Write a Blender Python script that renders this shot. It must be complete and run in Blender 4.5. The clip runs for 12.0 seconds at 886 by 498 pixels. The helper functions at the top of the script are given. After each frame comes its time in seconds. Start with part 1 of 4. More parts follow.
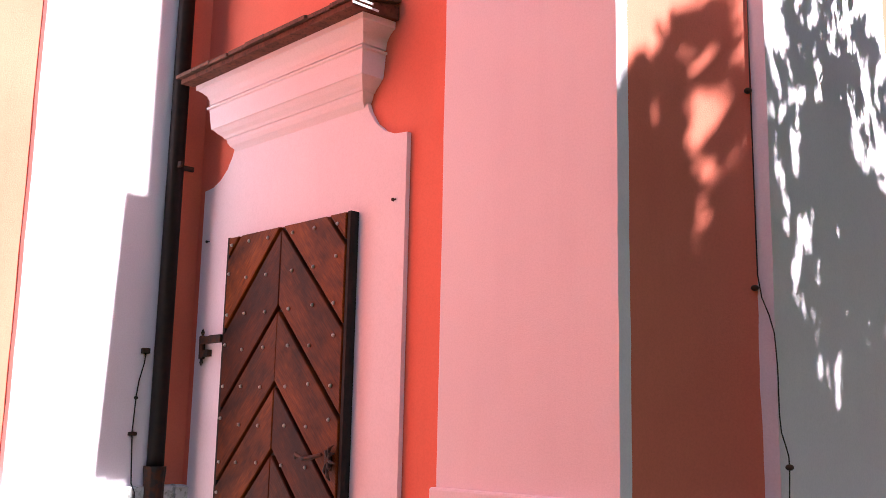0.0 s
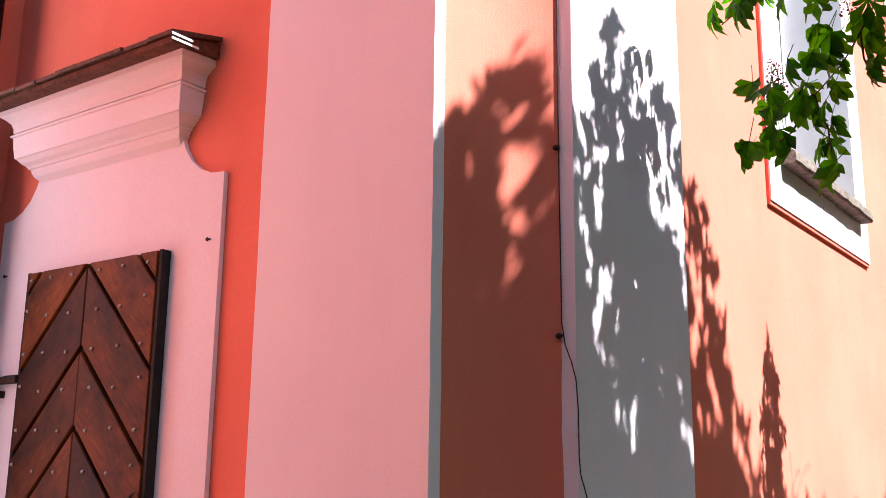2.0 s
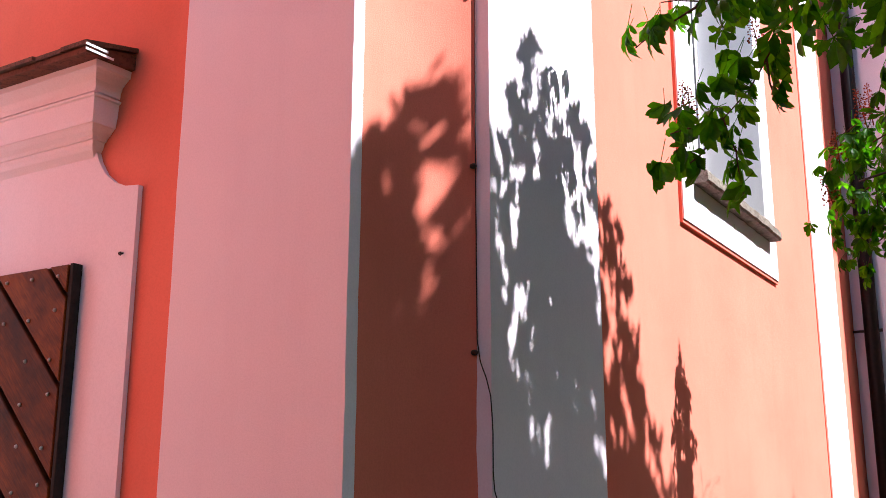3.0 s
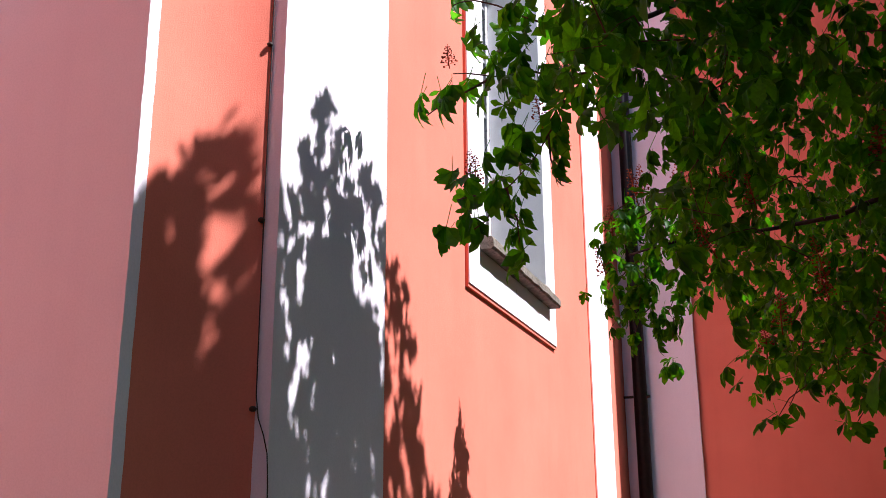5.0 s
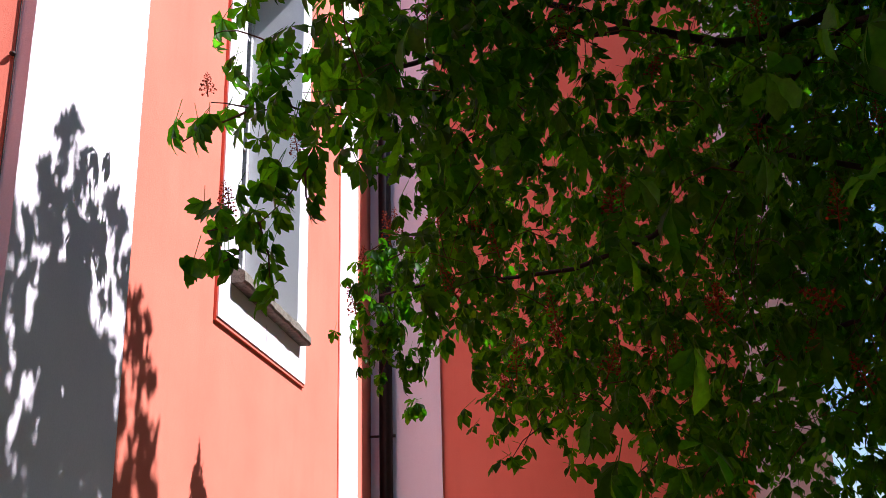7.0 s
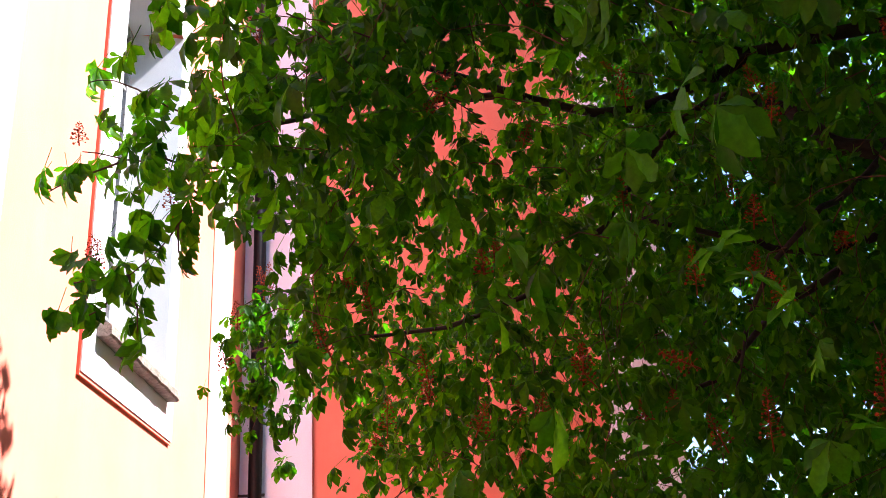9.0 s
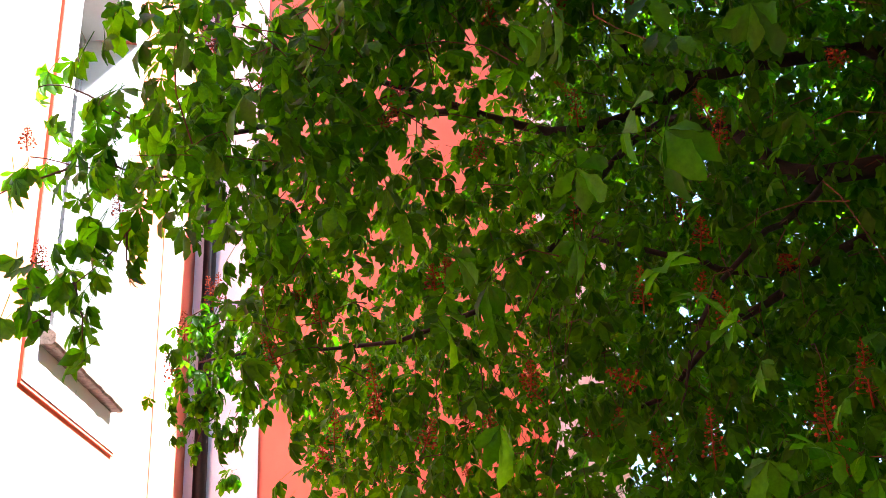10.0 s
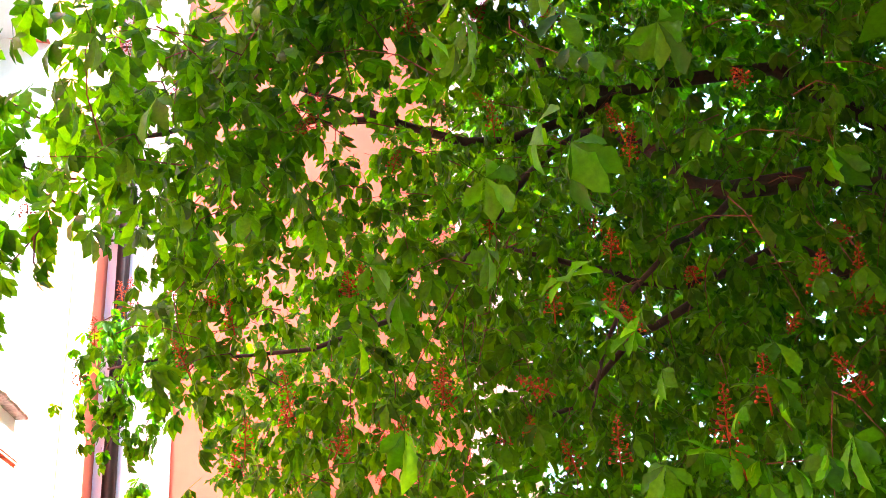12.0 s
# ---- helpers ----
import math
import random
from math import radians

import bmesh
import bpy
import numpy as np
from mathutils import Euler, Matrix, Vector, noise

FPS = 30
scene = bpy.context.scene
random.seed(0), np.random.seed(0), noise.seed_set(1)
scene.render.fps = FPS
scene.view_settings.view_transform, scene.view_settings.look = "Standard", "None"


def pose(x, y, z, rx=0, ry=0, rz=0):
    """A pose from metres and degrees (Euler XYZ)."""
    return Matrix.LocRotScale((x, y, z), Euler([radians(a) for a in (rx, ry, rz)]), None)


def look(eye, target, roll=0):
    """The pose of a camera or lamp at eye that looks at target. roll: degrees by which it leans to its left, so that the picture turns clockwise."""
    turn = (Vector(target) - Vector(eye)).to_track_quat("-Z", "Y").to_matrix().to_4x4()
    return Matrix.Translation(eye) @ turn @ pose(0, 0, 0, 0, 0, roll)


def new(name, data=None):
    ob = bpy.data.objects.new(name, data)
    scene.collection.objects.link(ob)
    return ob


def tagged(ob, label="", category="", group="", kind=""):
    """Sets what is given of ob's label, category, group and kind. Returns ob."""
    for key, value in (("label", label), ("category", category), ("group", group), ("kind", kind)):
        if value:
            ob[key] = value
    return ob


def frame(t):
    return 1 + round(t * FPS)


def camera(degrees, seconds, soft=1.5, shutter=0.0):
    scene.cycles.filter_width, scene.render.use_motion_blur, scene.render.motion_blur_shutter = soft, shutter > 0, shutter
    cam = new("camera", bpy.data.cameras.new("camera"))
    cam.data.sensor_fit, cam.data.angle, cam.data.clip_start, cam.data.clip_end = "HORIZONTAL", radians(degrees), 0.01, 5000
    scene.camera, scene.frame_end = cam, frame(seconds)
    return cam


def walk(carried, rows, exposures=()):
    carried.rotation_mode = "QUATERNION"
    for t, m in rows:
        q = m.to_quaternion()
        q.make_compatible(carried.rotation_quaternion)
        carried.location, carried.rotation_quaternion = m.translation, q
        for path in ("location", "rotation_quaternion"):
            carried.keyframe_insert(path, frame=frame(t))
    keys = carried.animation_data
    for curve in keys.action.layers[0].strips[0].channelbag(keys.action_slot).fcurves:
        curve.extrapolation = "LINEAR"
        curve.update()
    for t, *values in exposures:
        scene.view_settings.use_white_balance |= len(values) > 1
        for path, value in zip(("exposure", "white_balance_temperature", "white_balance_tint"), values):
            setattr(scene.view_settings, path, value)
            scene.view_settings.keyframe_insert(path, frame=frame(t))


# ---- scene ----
cam = camera(47.4, 12.0, soft=0.8)

# seconds, x, y, z, degrees up, roll, heading
EYE_ROWS = (
    (0, -0.052, 0.022, 1.591, 10.07, 1.22, 46.90),
    (0.5, -0.048, 0.013, 1.591, 10.77, 1.02, 43.43),
    (1, -0.041, 0.004, 1.589, 11.50, 1.01, 40.51),
    (1.5, -0.033, 0.001, 1.595, 12.10, 0.84, 37.98),
    (2, -0.025, -0.001, 1.599, 12.55, 0.73, 36.38),
    (2.5, -0.007, 0.001, 1.611, 12.82, 0.16, 34.47),
    (3, 0.006, -0.003, 1.612, 13.28, 0.18, 31.95),
    (3.2, 0.012, -0.003, 1.613, 13.50, 0.30, 30.81),
    (4.8, 0.055, -0.002, 1.615, 16.13, -0.31, 21.75),
    (5, 0.046, -0.006, 1.603, 16.60, -0.30, 19.98),
    (5.5, 0.055, 0.004, 1.603, 17.04, -1.05, 15.28),
    (6, 0.061, 0.005, 1.604, 17.30, -2.18, 11.13),
    (6.5, 0.073, 0.007, 1.606, 17.95, -2.20, 7.90),
    (8.3, 0.077, -0.031, 1.605, 20.26, -2.00, 0.91),
    (8.5, 0.079, -0.031, 1.604, 20.74, -2.87, -0.08),
    (9, 0.086, -0.037, 1.602, 21.40, -2.83, -1.90),
    (9.5, 0.086, -0.042, 1.597, 21.96, -2.67, -3.16),
    (10, 0.088, -0.047, 1.601, 22.07, -2.69, -4.87),
    (10.5, 0.090, -0.056, 1.596, 22.30, -2.68, -5.71),
    (11, 0.095, -0.062, 1.594, 22.37, -3.13, -6.44),
    (11.5, 0.097, -0.063, 1.594, 22.31, -3.20, -7.94),
    (12, 0.106, -0.066, 1.590, 22.33, -3.68, -9.73),
)

walk(cam,
     [(t, pose(x, y, z, 90 + up, 0, turn) @ pose(0, 0, 0, 0, 0, roll)) for t, x, y, z, up, roll, turn in EYE_ROWS],
     exposures=[(0, 2.1, 6150, 12), (1.5, 2.05, 6150, 13), (3.2, 1.58, 6000, 13), (5.0, 1.18, 5900, 12), (6.0, 0.97, 5900, 12), (6.7, 1.1, 5900, 12),
                (8.3, 1.95, 5900, 12), (9.5, 2.95, 6250, 11), (11.0, 3.8, 6450, 10), (12.0, 4.5, 6500, 9)])

# ---------------------------------------------------------------- world, sun
SUN_UP = radians(52)
SUN_SIDE = radians(6.0)                       # from the x axis towards y
SUN_DIR = Vector((math.cos(SUN_UP) * math.cos(SUN_SIDE), math.cos(SUN_UP) * math.sin(SUN_SIDE), math.sin(SUN_UP)))
world = bpy.data.worlds.new("sky")
scene.world = world
world.use_nodes = True
wn = world.node_tree
sky = wn.nodes.new("ShaderNodeTexSky")
sky.sky_type, sky.sun_disc = "NISHITA", False
sky.ozone_density = 3.5
sky.sun_elevation, sky.sun_rotation = SUN_UP, math.pi / 2 - SUN_SIDE
wn.links.new(sky.outputs["Color"], wn.nodes["Background"].inputs["Color"])
wn.nodes["Background"].inputs["Strength"].default_value = 0.07
sun = new("sun", bpy.data.lights.new("sun", "SUN"))
sun.data.energy, sun.data.angle, sun.data.color = 5.0, radians(0.53), (1.0, 0.975, 0.95)
sun.matrix_world = look((0, 0, 20), Vector((0, 0, 20)) - SUN_DIR)

# ---------------------------------------------------------------- materials


def nodes_of(name):
    m = bpy.data.materials.new(name)
    m.use_nodes = True
    return m, m.node_tree.nodes, m.node_tree.links, m.node_tree.nodes["Principled BSDF"]


def tex(nodes, links, scale, detail=4.0, rough=0.6, kind="ShaderNodeTexNoise", stretch=None):
    n = nodes.new(kind)
    n.inputs["Scale"].default_value = scale
    if kind == "ShaderNodeTexNoise":
        n.inputs["Detail"].default_value, n.inputs["Roughness"].default_value = detail, rough
    co = nodes.new("ShaderNodeTexCoord")
    if stretch:
        mp = nodes.new("ShaderNodeMapping")
        mp.inputs["Scale"].default_value = stretch
        links.new(co.outputs["Object"], mp.inputs["Vector"])
        links.new(mp.outputs["Vector"], n.inputs["Vector"])
    else:
        links.new(co.outputs["Object"], n.inputs["Vector"])
    return n


def ramp(nodes, links, source, lo, hi, a=0.3, b=0.7):
    r = nodes.new("ShaderNodeValToRGB")
    r.color_ramp.elements[0].position, r.color_ramp.elements[1].position = a, b
    r.color_ramp.elements[0].color, r.color_ramp.elements[1].color = (*lo, 1), (*hi, 1)
    links.new(source, r.inputs["Fac"])
    return r


def mix(nodes, links, kind, fac, a, b):
    n = nodes.new("ShaderNodeMix")
    n.data_type, n.blend_type = "RGBA", kind
    for socket, value in ((n.inputs[0], fac), (n.inputs[6], a), (n.inputs[7], b)):
        if isinstance(value, (int, float)):
            socket.default_value = value
        elif isinstance(value, tuple):
            socket.default_value = (*value, 1)
        else:
            links.new(value, socket)
    return n.outputs[2]


def bump(nodes, links, bsdf, height, strength, distance):
    b = nodes.new("ShaderNodeBump")
    b.inputs["Strength"].default_value, b.inputs["Distance"].default_value = strength, distance
    links.new(height, b.inputs["Height"])
    links.new(b.outputs["Normal"], bsdf.inputs["Normal"])


def rendered_wall(name, colour, deep, stain):
    """Painted lime render: trowel patches, faint vertical runs, fine grain."""
    m, n, l, p = nodes_of(name)
    patch = ramp(n, l, tex(n, l, 1.1, 5).outputs["Fac"], deep, colour, 0.32, 0.62)
    runs = tex(n, l, 2.2, 5, 0.65, stretch=(3.0, 3.0, 0.25))
    runs_r = ramp(n, l, runs.outputs["Fac"], stain, (1, 1, 1), 0.22, 0.5)
    grain = ramp(n, l, tex(n, l, 130, 3).outputs["Fac"], (0.93, 0.93, 0.93), (1.0, 1.0, 1.0), 0.3, 0.6)
    c = mix(n, l, "MULTIPLY", 1.0, patch.outputs["Color"], runs_r.outputs["Color"])
    c = mix(n, l, "MULTIPLY", 1.0, c, grain.outputs["Color"])
    cells = tex(n, l, 2.4, kind="ShaderNodeTexVoronoi")
    pit = ramp(n, l, cells.outputs["Distance"], (0.35, 0.3, 0.3), (1, 1, 1), 0.012, 0.02)
    pick = ramp(n, l, cells.outputs["Color"], (0, 0, 0), (1, 1, 1), 0.52, 0.54)
    c = mix(n, l, "MULTIPLY", pick.outputs["Color"], c, pit.outputs["Color"])
    l.new(c, p.inputs["Base Color"])
    p.inputs["Roughness"].default_value = 0.88
    p.inputs["Specular IOR Level"].default_value = 0.25
    fine, wave = tex(n, l, 210, 3), tex(n, l, 4.5, 4)
    add = n.new("ShaderNodeMath")
    add.operation = "MULTIPLY_ADD"
    l.new(wave.outputs["Fac"], add.inputs[0])
    add.inputs[1].default_value = 3.0
    l.new(fine.outputs["Fac"], add.inputs[2])
    bump(n, l, p, add.outputs["Value"], 0.35, 0.004)
    return m


M_RED = rendered_wall("salmon_red_render", (0.75, 0.192, 0.126), (0.69, 0.164, 0.106), (0.95, 0.93, 0.92))
M_WHITE = rendered_wall("pale_pink_white_render", (0.82, 0.715, 0.755), (0.775, 0.664, 0.715), (0.975, 0.965, 0.97))

M_LIME = rendered_wall("whitewash", (0.84, 0.82, 0.84), (0.79, 0.77, 0.79), (0.95, 0.95, 0.95))


def wood_mat():
    m, n, l, p = nodes_of("oiled_oak")
    info = n.new("ShaderNodeObjectInfo")
    tone = ramp(n, l, info.outputs["Random"], (0.075, 0.0145, 0.0010), (0.20, 0.050, 0.0024), 0.0, 1.0)
    grain = tex(n, l, 9, 6, 0.65, stretch=(1.5, 22.0, 22.0))
    g = ramp(n, l, grain.outputs["Fac"], (0.40, 0.36, 0.34), (1.15, 1.1, 1.0), 0.3, 0.66)
    blot = ramp(n, l, tex(n, l, 3.2, 4).outputs["Fac"], (0.16, 0.12, 0.10), (1.12, 1.10, 1.0), 0.34, 0.60)
    c = mix(n, l, "MULTIPLY", 1.0, tone.outputs["Color"], g.outputs["Color"])
    c = mix(n, l, "MULTIPLY", 1.0, c, blot.outputs["Color"])
    l.new(c, p.inputs["Base Color"])
    p.inputs["Roughness"].default_value = 0.5
    p.inputs["Specular IOR Level"].default_value = 0.14
    bump(n, l, p, grain.outputs["Fac"], 0.4, 0.002)
    return m


def metal_mat(name, colour, rust, rough=0.5, metal=0.8):
    m, n, l, p = nodes_of(name)
    r = ramp(n, l, tex(n, l, 28, 5).outputs["Fac"], rust, colour, 0.38, 0.58)
    l.new(r.outputs["Color"], p.inputs["Base Color"])
    p.inputs["Metallic"].default_value, p.inputs["Roughness"].default_value = metal, rough
    p.inputs["Specular IOR Level"].default_value = 0.25
    bump(n, l, p, tex(n, l, 90, 3).outputs["Fac"], 0.25, 0.001)
    return m


def stone_mat(name, lo, hi, scale=14.0, depth=0.006):
    m, n, l, p = nodes_of(name)
    a = tex(n, l, scale, 6)
    r = ramp(n, l, a.outputs["Fac"], lo, hi, 0.3, 0.68)
    spot = ramp(n, l, tex(n, l, scale * 4, 3).outputs["Fac"], (0.55, 0.55, 0.5), (1, 1, 1), 0.34, 0.48)
    l.new(mix(n, l, "MULTIPLY", 1.0, r.outputs["Color"], spot.outputs["Color"]), p.inputs["Base Color"])
    p.inputs["Roughness"].default_value = 0.9
    bump(n, l, p, a.outputs["Fac"], 0.7, depth)
    return m


def leaf_mat(name, dark, light, glow):
    m, n, l, p = nodes_of(name)
    geo = n.new("ShaderNodeNewGeometry")
    tone = ramp(n, l, geo.outputs["Random Per Island"], dark, light, 0.0, 1.0)
    vein = ramp(n, l, tex(n, l, 55, 3).outputs["Fac"], (0.78, 0.8, 0.7), (1.1, 1.1, 1.0), 0.35, 0.65)
    c = mix(n, l, "MULTIPLY", 1.0, tone.outputs["Color"], vein.outputs["Color"])
    l.new(c, p.inputs["Base Color"])
    p.inputs["Roughness"].default_value = 0.42
    p.inputs["Specular IOR Level"].default_value = 0.1
    tr = n.new("ShaderNodeBsdfTranslucent")
    l.new(mix(n, l, "MULTIPLY", 1.0, c, glow), tr.inputs["Color"])
    mx = n.new("ShaderNodeMixShader")
    mx.inputs["Fac"].default_value = 0.54
    l.new(p.outputs["BSDF"], mx.inputs[1])
    l.new(tr.outputs["BSDF"], mx.inputs[2])
    l.new(mx.outputs["Shader"], n["Material Output"].inputs["Surface"])
    bump(n, l, p, tex(n, l, 70, 2).outputs["Fac"], 0.3, 0.002)
    return m


def glass_mat():
    m, n, l, p = nodes_of("old_window_glass")
    p.inputs["Base Color"].default_value = (0.035, 0.04, 0.045, 1)
    p.inputs["Roughness"].default_value = 0.08
    bump(n, l, p, tex(n, l, 5, 2).outputs["Fac"], 0.15, 0.01)
    return m


M_WOOD = wood_mat()
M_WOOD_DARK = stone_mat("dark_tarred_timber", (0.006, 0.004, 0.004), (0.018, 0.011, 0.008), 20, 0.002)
M_IRON = metal_mat("rusty_wrought_iron", (0.03, 0.026, 0.026), (0.075, 0.03, 0.016), 0.6, 0.5)
M_STUD = metal_mat("worn_bright_stud_iron", (0.45, 0.40, 0.36), (0.22, 0.15, 0.11), 0.38, 0.7)
M_PIPE = metal_mat("dark_brown_sheet_metal", (0.007, 0.005, 0.007), (0.014, 0.008, 0.007), 0.5, 0.1)
M_CABLE = metal_mat("black_cable", (0.02, 0.018, 0.02), (0.035, 0.02, 0.018), 0.6, 0.1)
M_TILE = stone_mat("weathered_brown_tile", (0.06, 0.028, 0.018), (0.17, 0.075, 0.045), 22, 0.004)
M_HOOD = stone_mat("red_brown_timber", (0.07, 0.022, 0.012), (0.16, 0.055, 0.03), 16, 0.003)
M_SILL = stone_mat("lichened_sandstone", (0.09, 0.068, 0.05), (0.24, 0.20, 0.155), 22, 0.010)
M_PLINTH = stone_mat("grey_rendered_plinth", (0.42, 0.40, 0.41), (0.55, 0.52, 0.53), 9, 0.004)
M_GROUND = stone_mat("short_grass", (0.035, 0.055, 0.012), (0.085, 0.12, 0.03), 12, 0.03)
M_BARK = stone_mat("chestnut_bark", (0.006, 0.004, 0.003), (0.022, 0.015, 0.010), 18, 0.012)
M_TWIG = stone_mat("reddish_twig_bark", (0.04, 0.013, 0.005), (0.10, 0.034, 0.015), 30, 0.002)
M_LEAF = leaf_mat("horse_chestnut_leaf", (0.0065, 0.033, 0.0008), (0.024, 0.092, 0.0016), (5.8, 5.4, 0.45))
M_FLOWER = leaf_mat("red_chestnut_bud", (0.15, 0.022, 0.010), (0.40, 0.085, 0.028), (1.2, 1.0, 0.9))
M_GLASS = glass_mat()

# ---------------------------------------------------------------- mesh helpers


def mesh_of(name, bm, material, smooth=False):
    me = bpy.data.meshes.new(name)
    bm.to_mesh(me)
    bm.free()
    me.materials.append(material)
    if smooth:
        me.polygons.foreach_set("use_smooth", [True] * len(me.polygons))
    return me


def part(name, bm, material, parent=None, label="", smooth=False):
    ob = new(name, mesh_of(name, bm, material, smooth))
    if parent:
        ob.parent = parent
        ob.matrix_parent_inverse = parent.matrix_basis.inverted()
    return tagged(ob, label)


def box(bm, lo, hi, bevel=0.0):
    lo, hi = Vector(lo), Vector(hi)
    r = bmesh.ops.create_cube(bm, size=1.0)
    for v in r["verts"]:
        v.co = Vector([(lo[i] + hi[i]) / 2 + v.co[i] * (hi[i] - lo[i]) for i in range(3)])
    if bevel:
        edges = list({e for v in r["verts"] for e in v.link_edges})
        bmesh.ops.bevel(bm, geom=edges, offset=bevel, segments=2, profile=0.5, affect="EDGES")
    return bm


def boxes(*items, bevel=0.0):
    bm = bmesh.new()
    for lo, hi in items:
        box(bm, lo, hi, bevel)
    return bm


def prism(bm, outline, lift, place=lambda a, b, h: (a, b, h)):
    """A plane outline (a, b) drawn out from lift[0] to lift[1]."""
    low = [bm.verts.new(place(a, b, lift[0])) for a, b in outline]
    high = [bm.verts.new(place(a, b, lift[1])) for a, b in outline]
    bm.faces.new(low[::-1])
    bm.faces.new(high)
    for i in range(len(outline)):
        j = (i + 1) % len(outline)
        bm.faces.new((low[i], low[j], high[j], high[i]))
    bmesh.ops.recalc_face_normals(bm, faces=bm.faces[:])
    return bm


def tube(bm, points, radii, sides=8, cap=True):
    points = [Vector(p) for p in points]
    rings = []
    side = None
    for i, p in enumerate(points):
        ahead = (points[min(i + 1, len(points) - 1)] - points[max(i - 1, 0)]).normalized()
        if side is None:
            side = ahead.orthogonal().normalized()
        side = (side - ahead * side.dot(ahead)).normalized()
        up = ahead.cross(side)
        r = radii[i] if isinstance(radii, (list, tuple)) else radii
        rings.append([bm.verts.new(p + (side * math.cos(k * math.tau / sides) + up * math.sin(k * math.tau / sides)) * r) for k in range(sides)])
    for a, b in zip(rings, rings[1:]):
        for k in range(sides):
            bm.faces.new((a[k], a[(k + 1) % sides], b[(k + 1) % sides], b[k]))
    if cap:
        bm.faces.new(rings[0][::-1])
        bm.faces.new(rings[-1])
    return bm


def lathe(bm, profile, base, axis=Vector((0, 0, 1)), sides=10):
    base = Vector(base)
    tube(bm, [base + axis * h for h, r in profile], [max(r, 0.0008) for h, r in profile], sides)
    return bm


def thing(name, at, label, category, group="", kind=""):
    ob = new(name)
    ob.location = at
    ob.matrix_basis = Matrix.Translation(at)
    ob.empty_display_size = 0.1
    return tagged(ob, label, category, group, kind)


def uneven(bm, amount, scale, keep=None):
    for v in bm.verts:
        if keep is None or keep(v.co):
            v.co += noise.noise_vector(v.co * scale) * amount
    return bm


# ---------------------------------------------------------------- ground and walls
EAVES = 10.0
A_X, B_Y, C_X, D_Y = -4.75, 2.65, -1.769, 10.50        # wall faces

bm = bmesh.new()
bmesh.ops.create_grid(bm, x_segments=60, y_segments=60, size=1.0)
for v in bm.verts:
    r = max(abs(v.co.x), abs(v.co.y))
    v.co = Vector((v.co.x, v.co.y, 0)) * (6 + 900 * r ** 4)
    v.co.z = 0.015 * noise.noise(v.co * 0.5) if v.co.length < 60 else 0
tagged(part("ground", bm, M_GROUND), "short green grass ground around the church", "ground", kind="structure")

WALLS = []


def wall(name, bm, label, material=None):
    ob = tagged(part(name, bm, material or M_RED), label, "wall", kind="structure")
    WALLS.append(ob)
    return ob


wall_1 = wall("wall_1", boxes(((A_X - 0.6, -7.0, -0.1), (A_X, B_Y + 0.6, EAVES))), "sunlit salmon-red rendered side wall of the church")
wall_2 = wall("wall_2", boxes(((A_X + 0.001, B_Y, -0.1), (-2.10, B_Y + 0.5, EAVES))),
              "shaded salmon-red rendered wall around the side door")


def cove_outline(back=0.0, steps=24):
    """The hollow of the corner, from the pilaster's side round to the long wall."""
    a, b = Vector((-1.992, B_Y + back)), Vector((C_X, 3.093))
    chord = math.atan2(b.x - a.x, b.y - a.y)
    radius = (b - a).length / (2 * math.sin(chord))
    return [(a.x + radius * (1 - math.cos(2 * chord * i / steps)), a.y + radius * math.sin(2 * chord * i / steps)) for i in range(steps + 1)]


cove = bmesh.new()
prism(cove, cove_outline() + [(C_X - 0.4, 3.093), (-2.10, 3.0), (-2.10, B_Y + 0.001)], (-0.1, EAVES))
wall("wall_3", cove, "hollow curved salmon-red corner between two pilasters")

WIN = dict(y0=5.685, y1=7.19, z0=3.35, z1=6.4)
wall_4 = wall("wall_4", boxes(
    ((C_X - 0.6, 3.094, -0.1), (C_X, WIN["y0"], EAVES)),
    ((C_X - 0.6, WIN["y1"], -0.1), (C_X, D_Y + 0.5, EAVES)),
    ((C_X - 0.6, WIN["y0"], -0.1), (C_X, WIN["y1"], WIN["z0"])),
    ((C_X - 0.6, WIN["y0"], WIN["z1"]), (C_X, WIN["y1"], EAVES))), "sunlit salmon-red rendered long wall with a window")
wall_5 = wall("wall_5", boxes(((C_X + 0.001, D_Y, -0.1), (2.80, D_Y + 0.6, EAVES)), ((2.30, D_Y + 0.6, -0.1), (2.80, 20.0, EAVES))),
              "shaded salmon-red end wall behind the tree")
roof = tagged(part("roof", boxes(((-14, -7, EAVES), (A_X + 0.25, 20, EAVES + 0.3)), ((A_X + 0.25, B_Y - 0.25, EAVES), (C_X + 0.25, 20, EAVES + 0.3)),
                                 ((C_X + 0.25, D_Y - 0.25, EAVES), (3.05, 20, EAVES + 0.3))), M_TILE),
              "brown tiled eaves of the church", "roof", kind="structure")


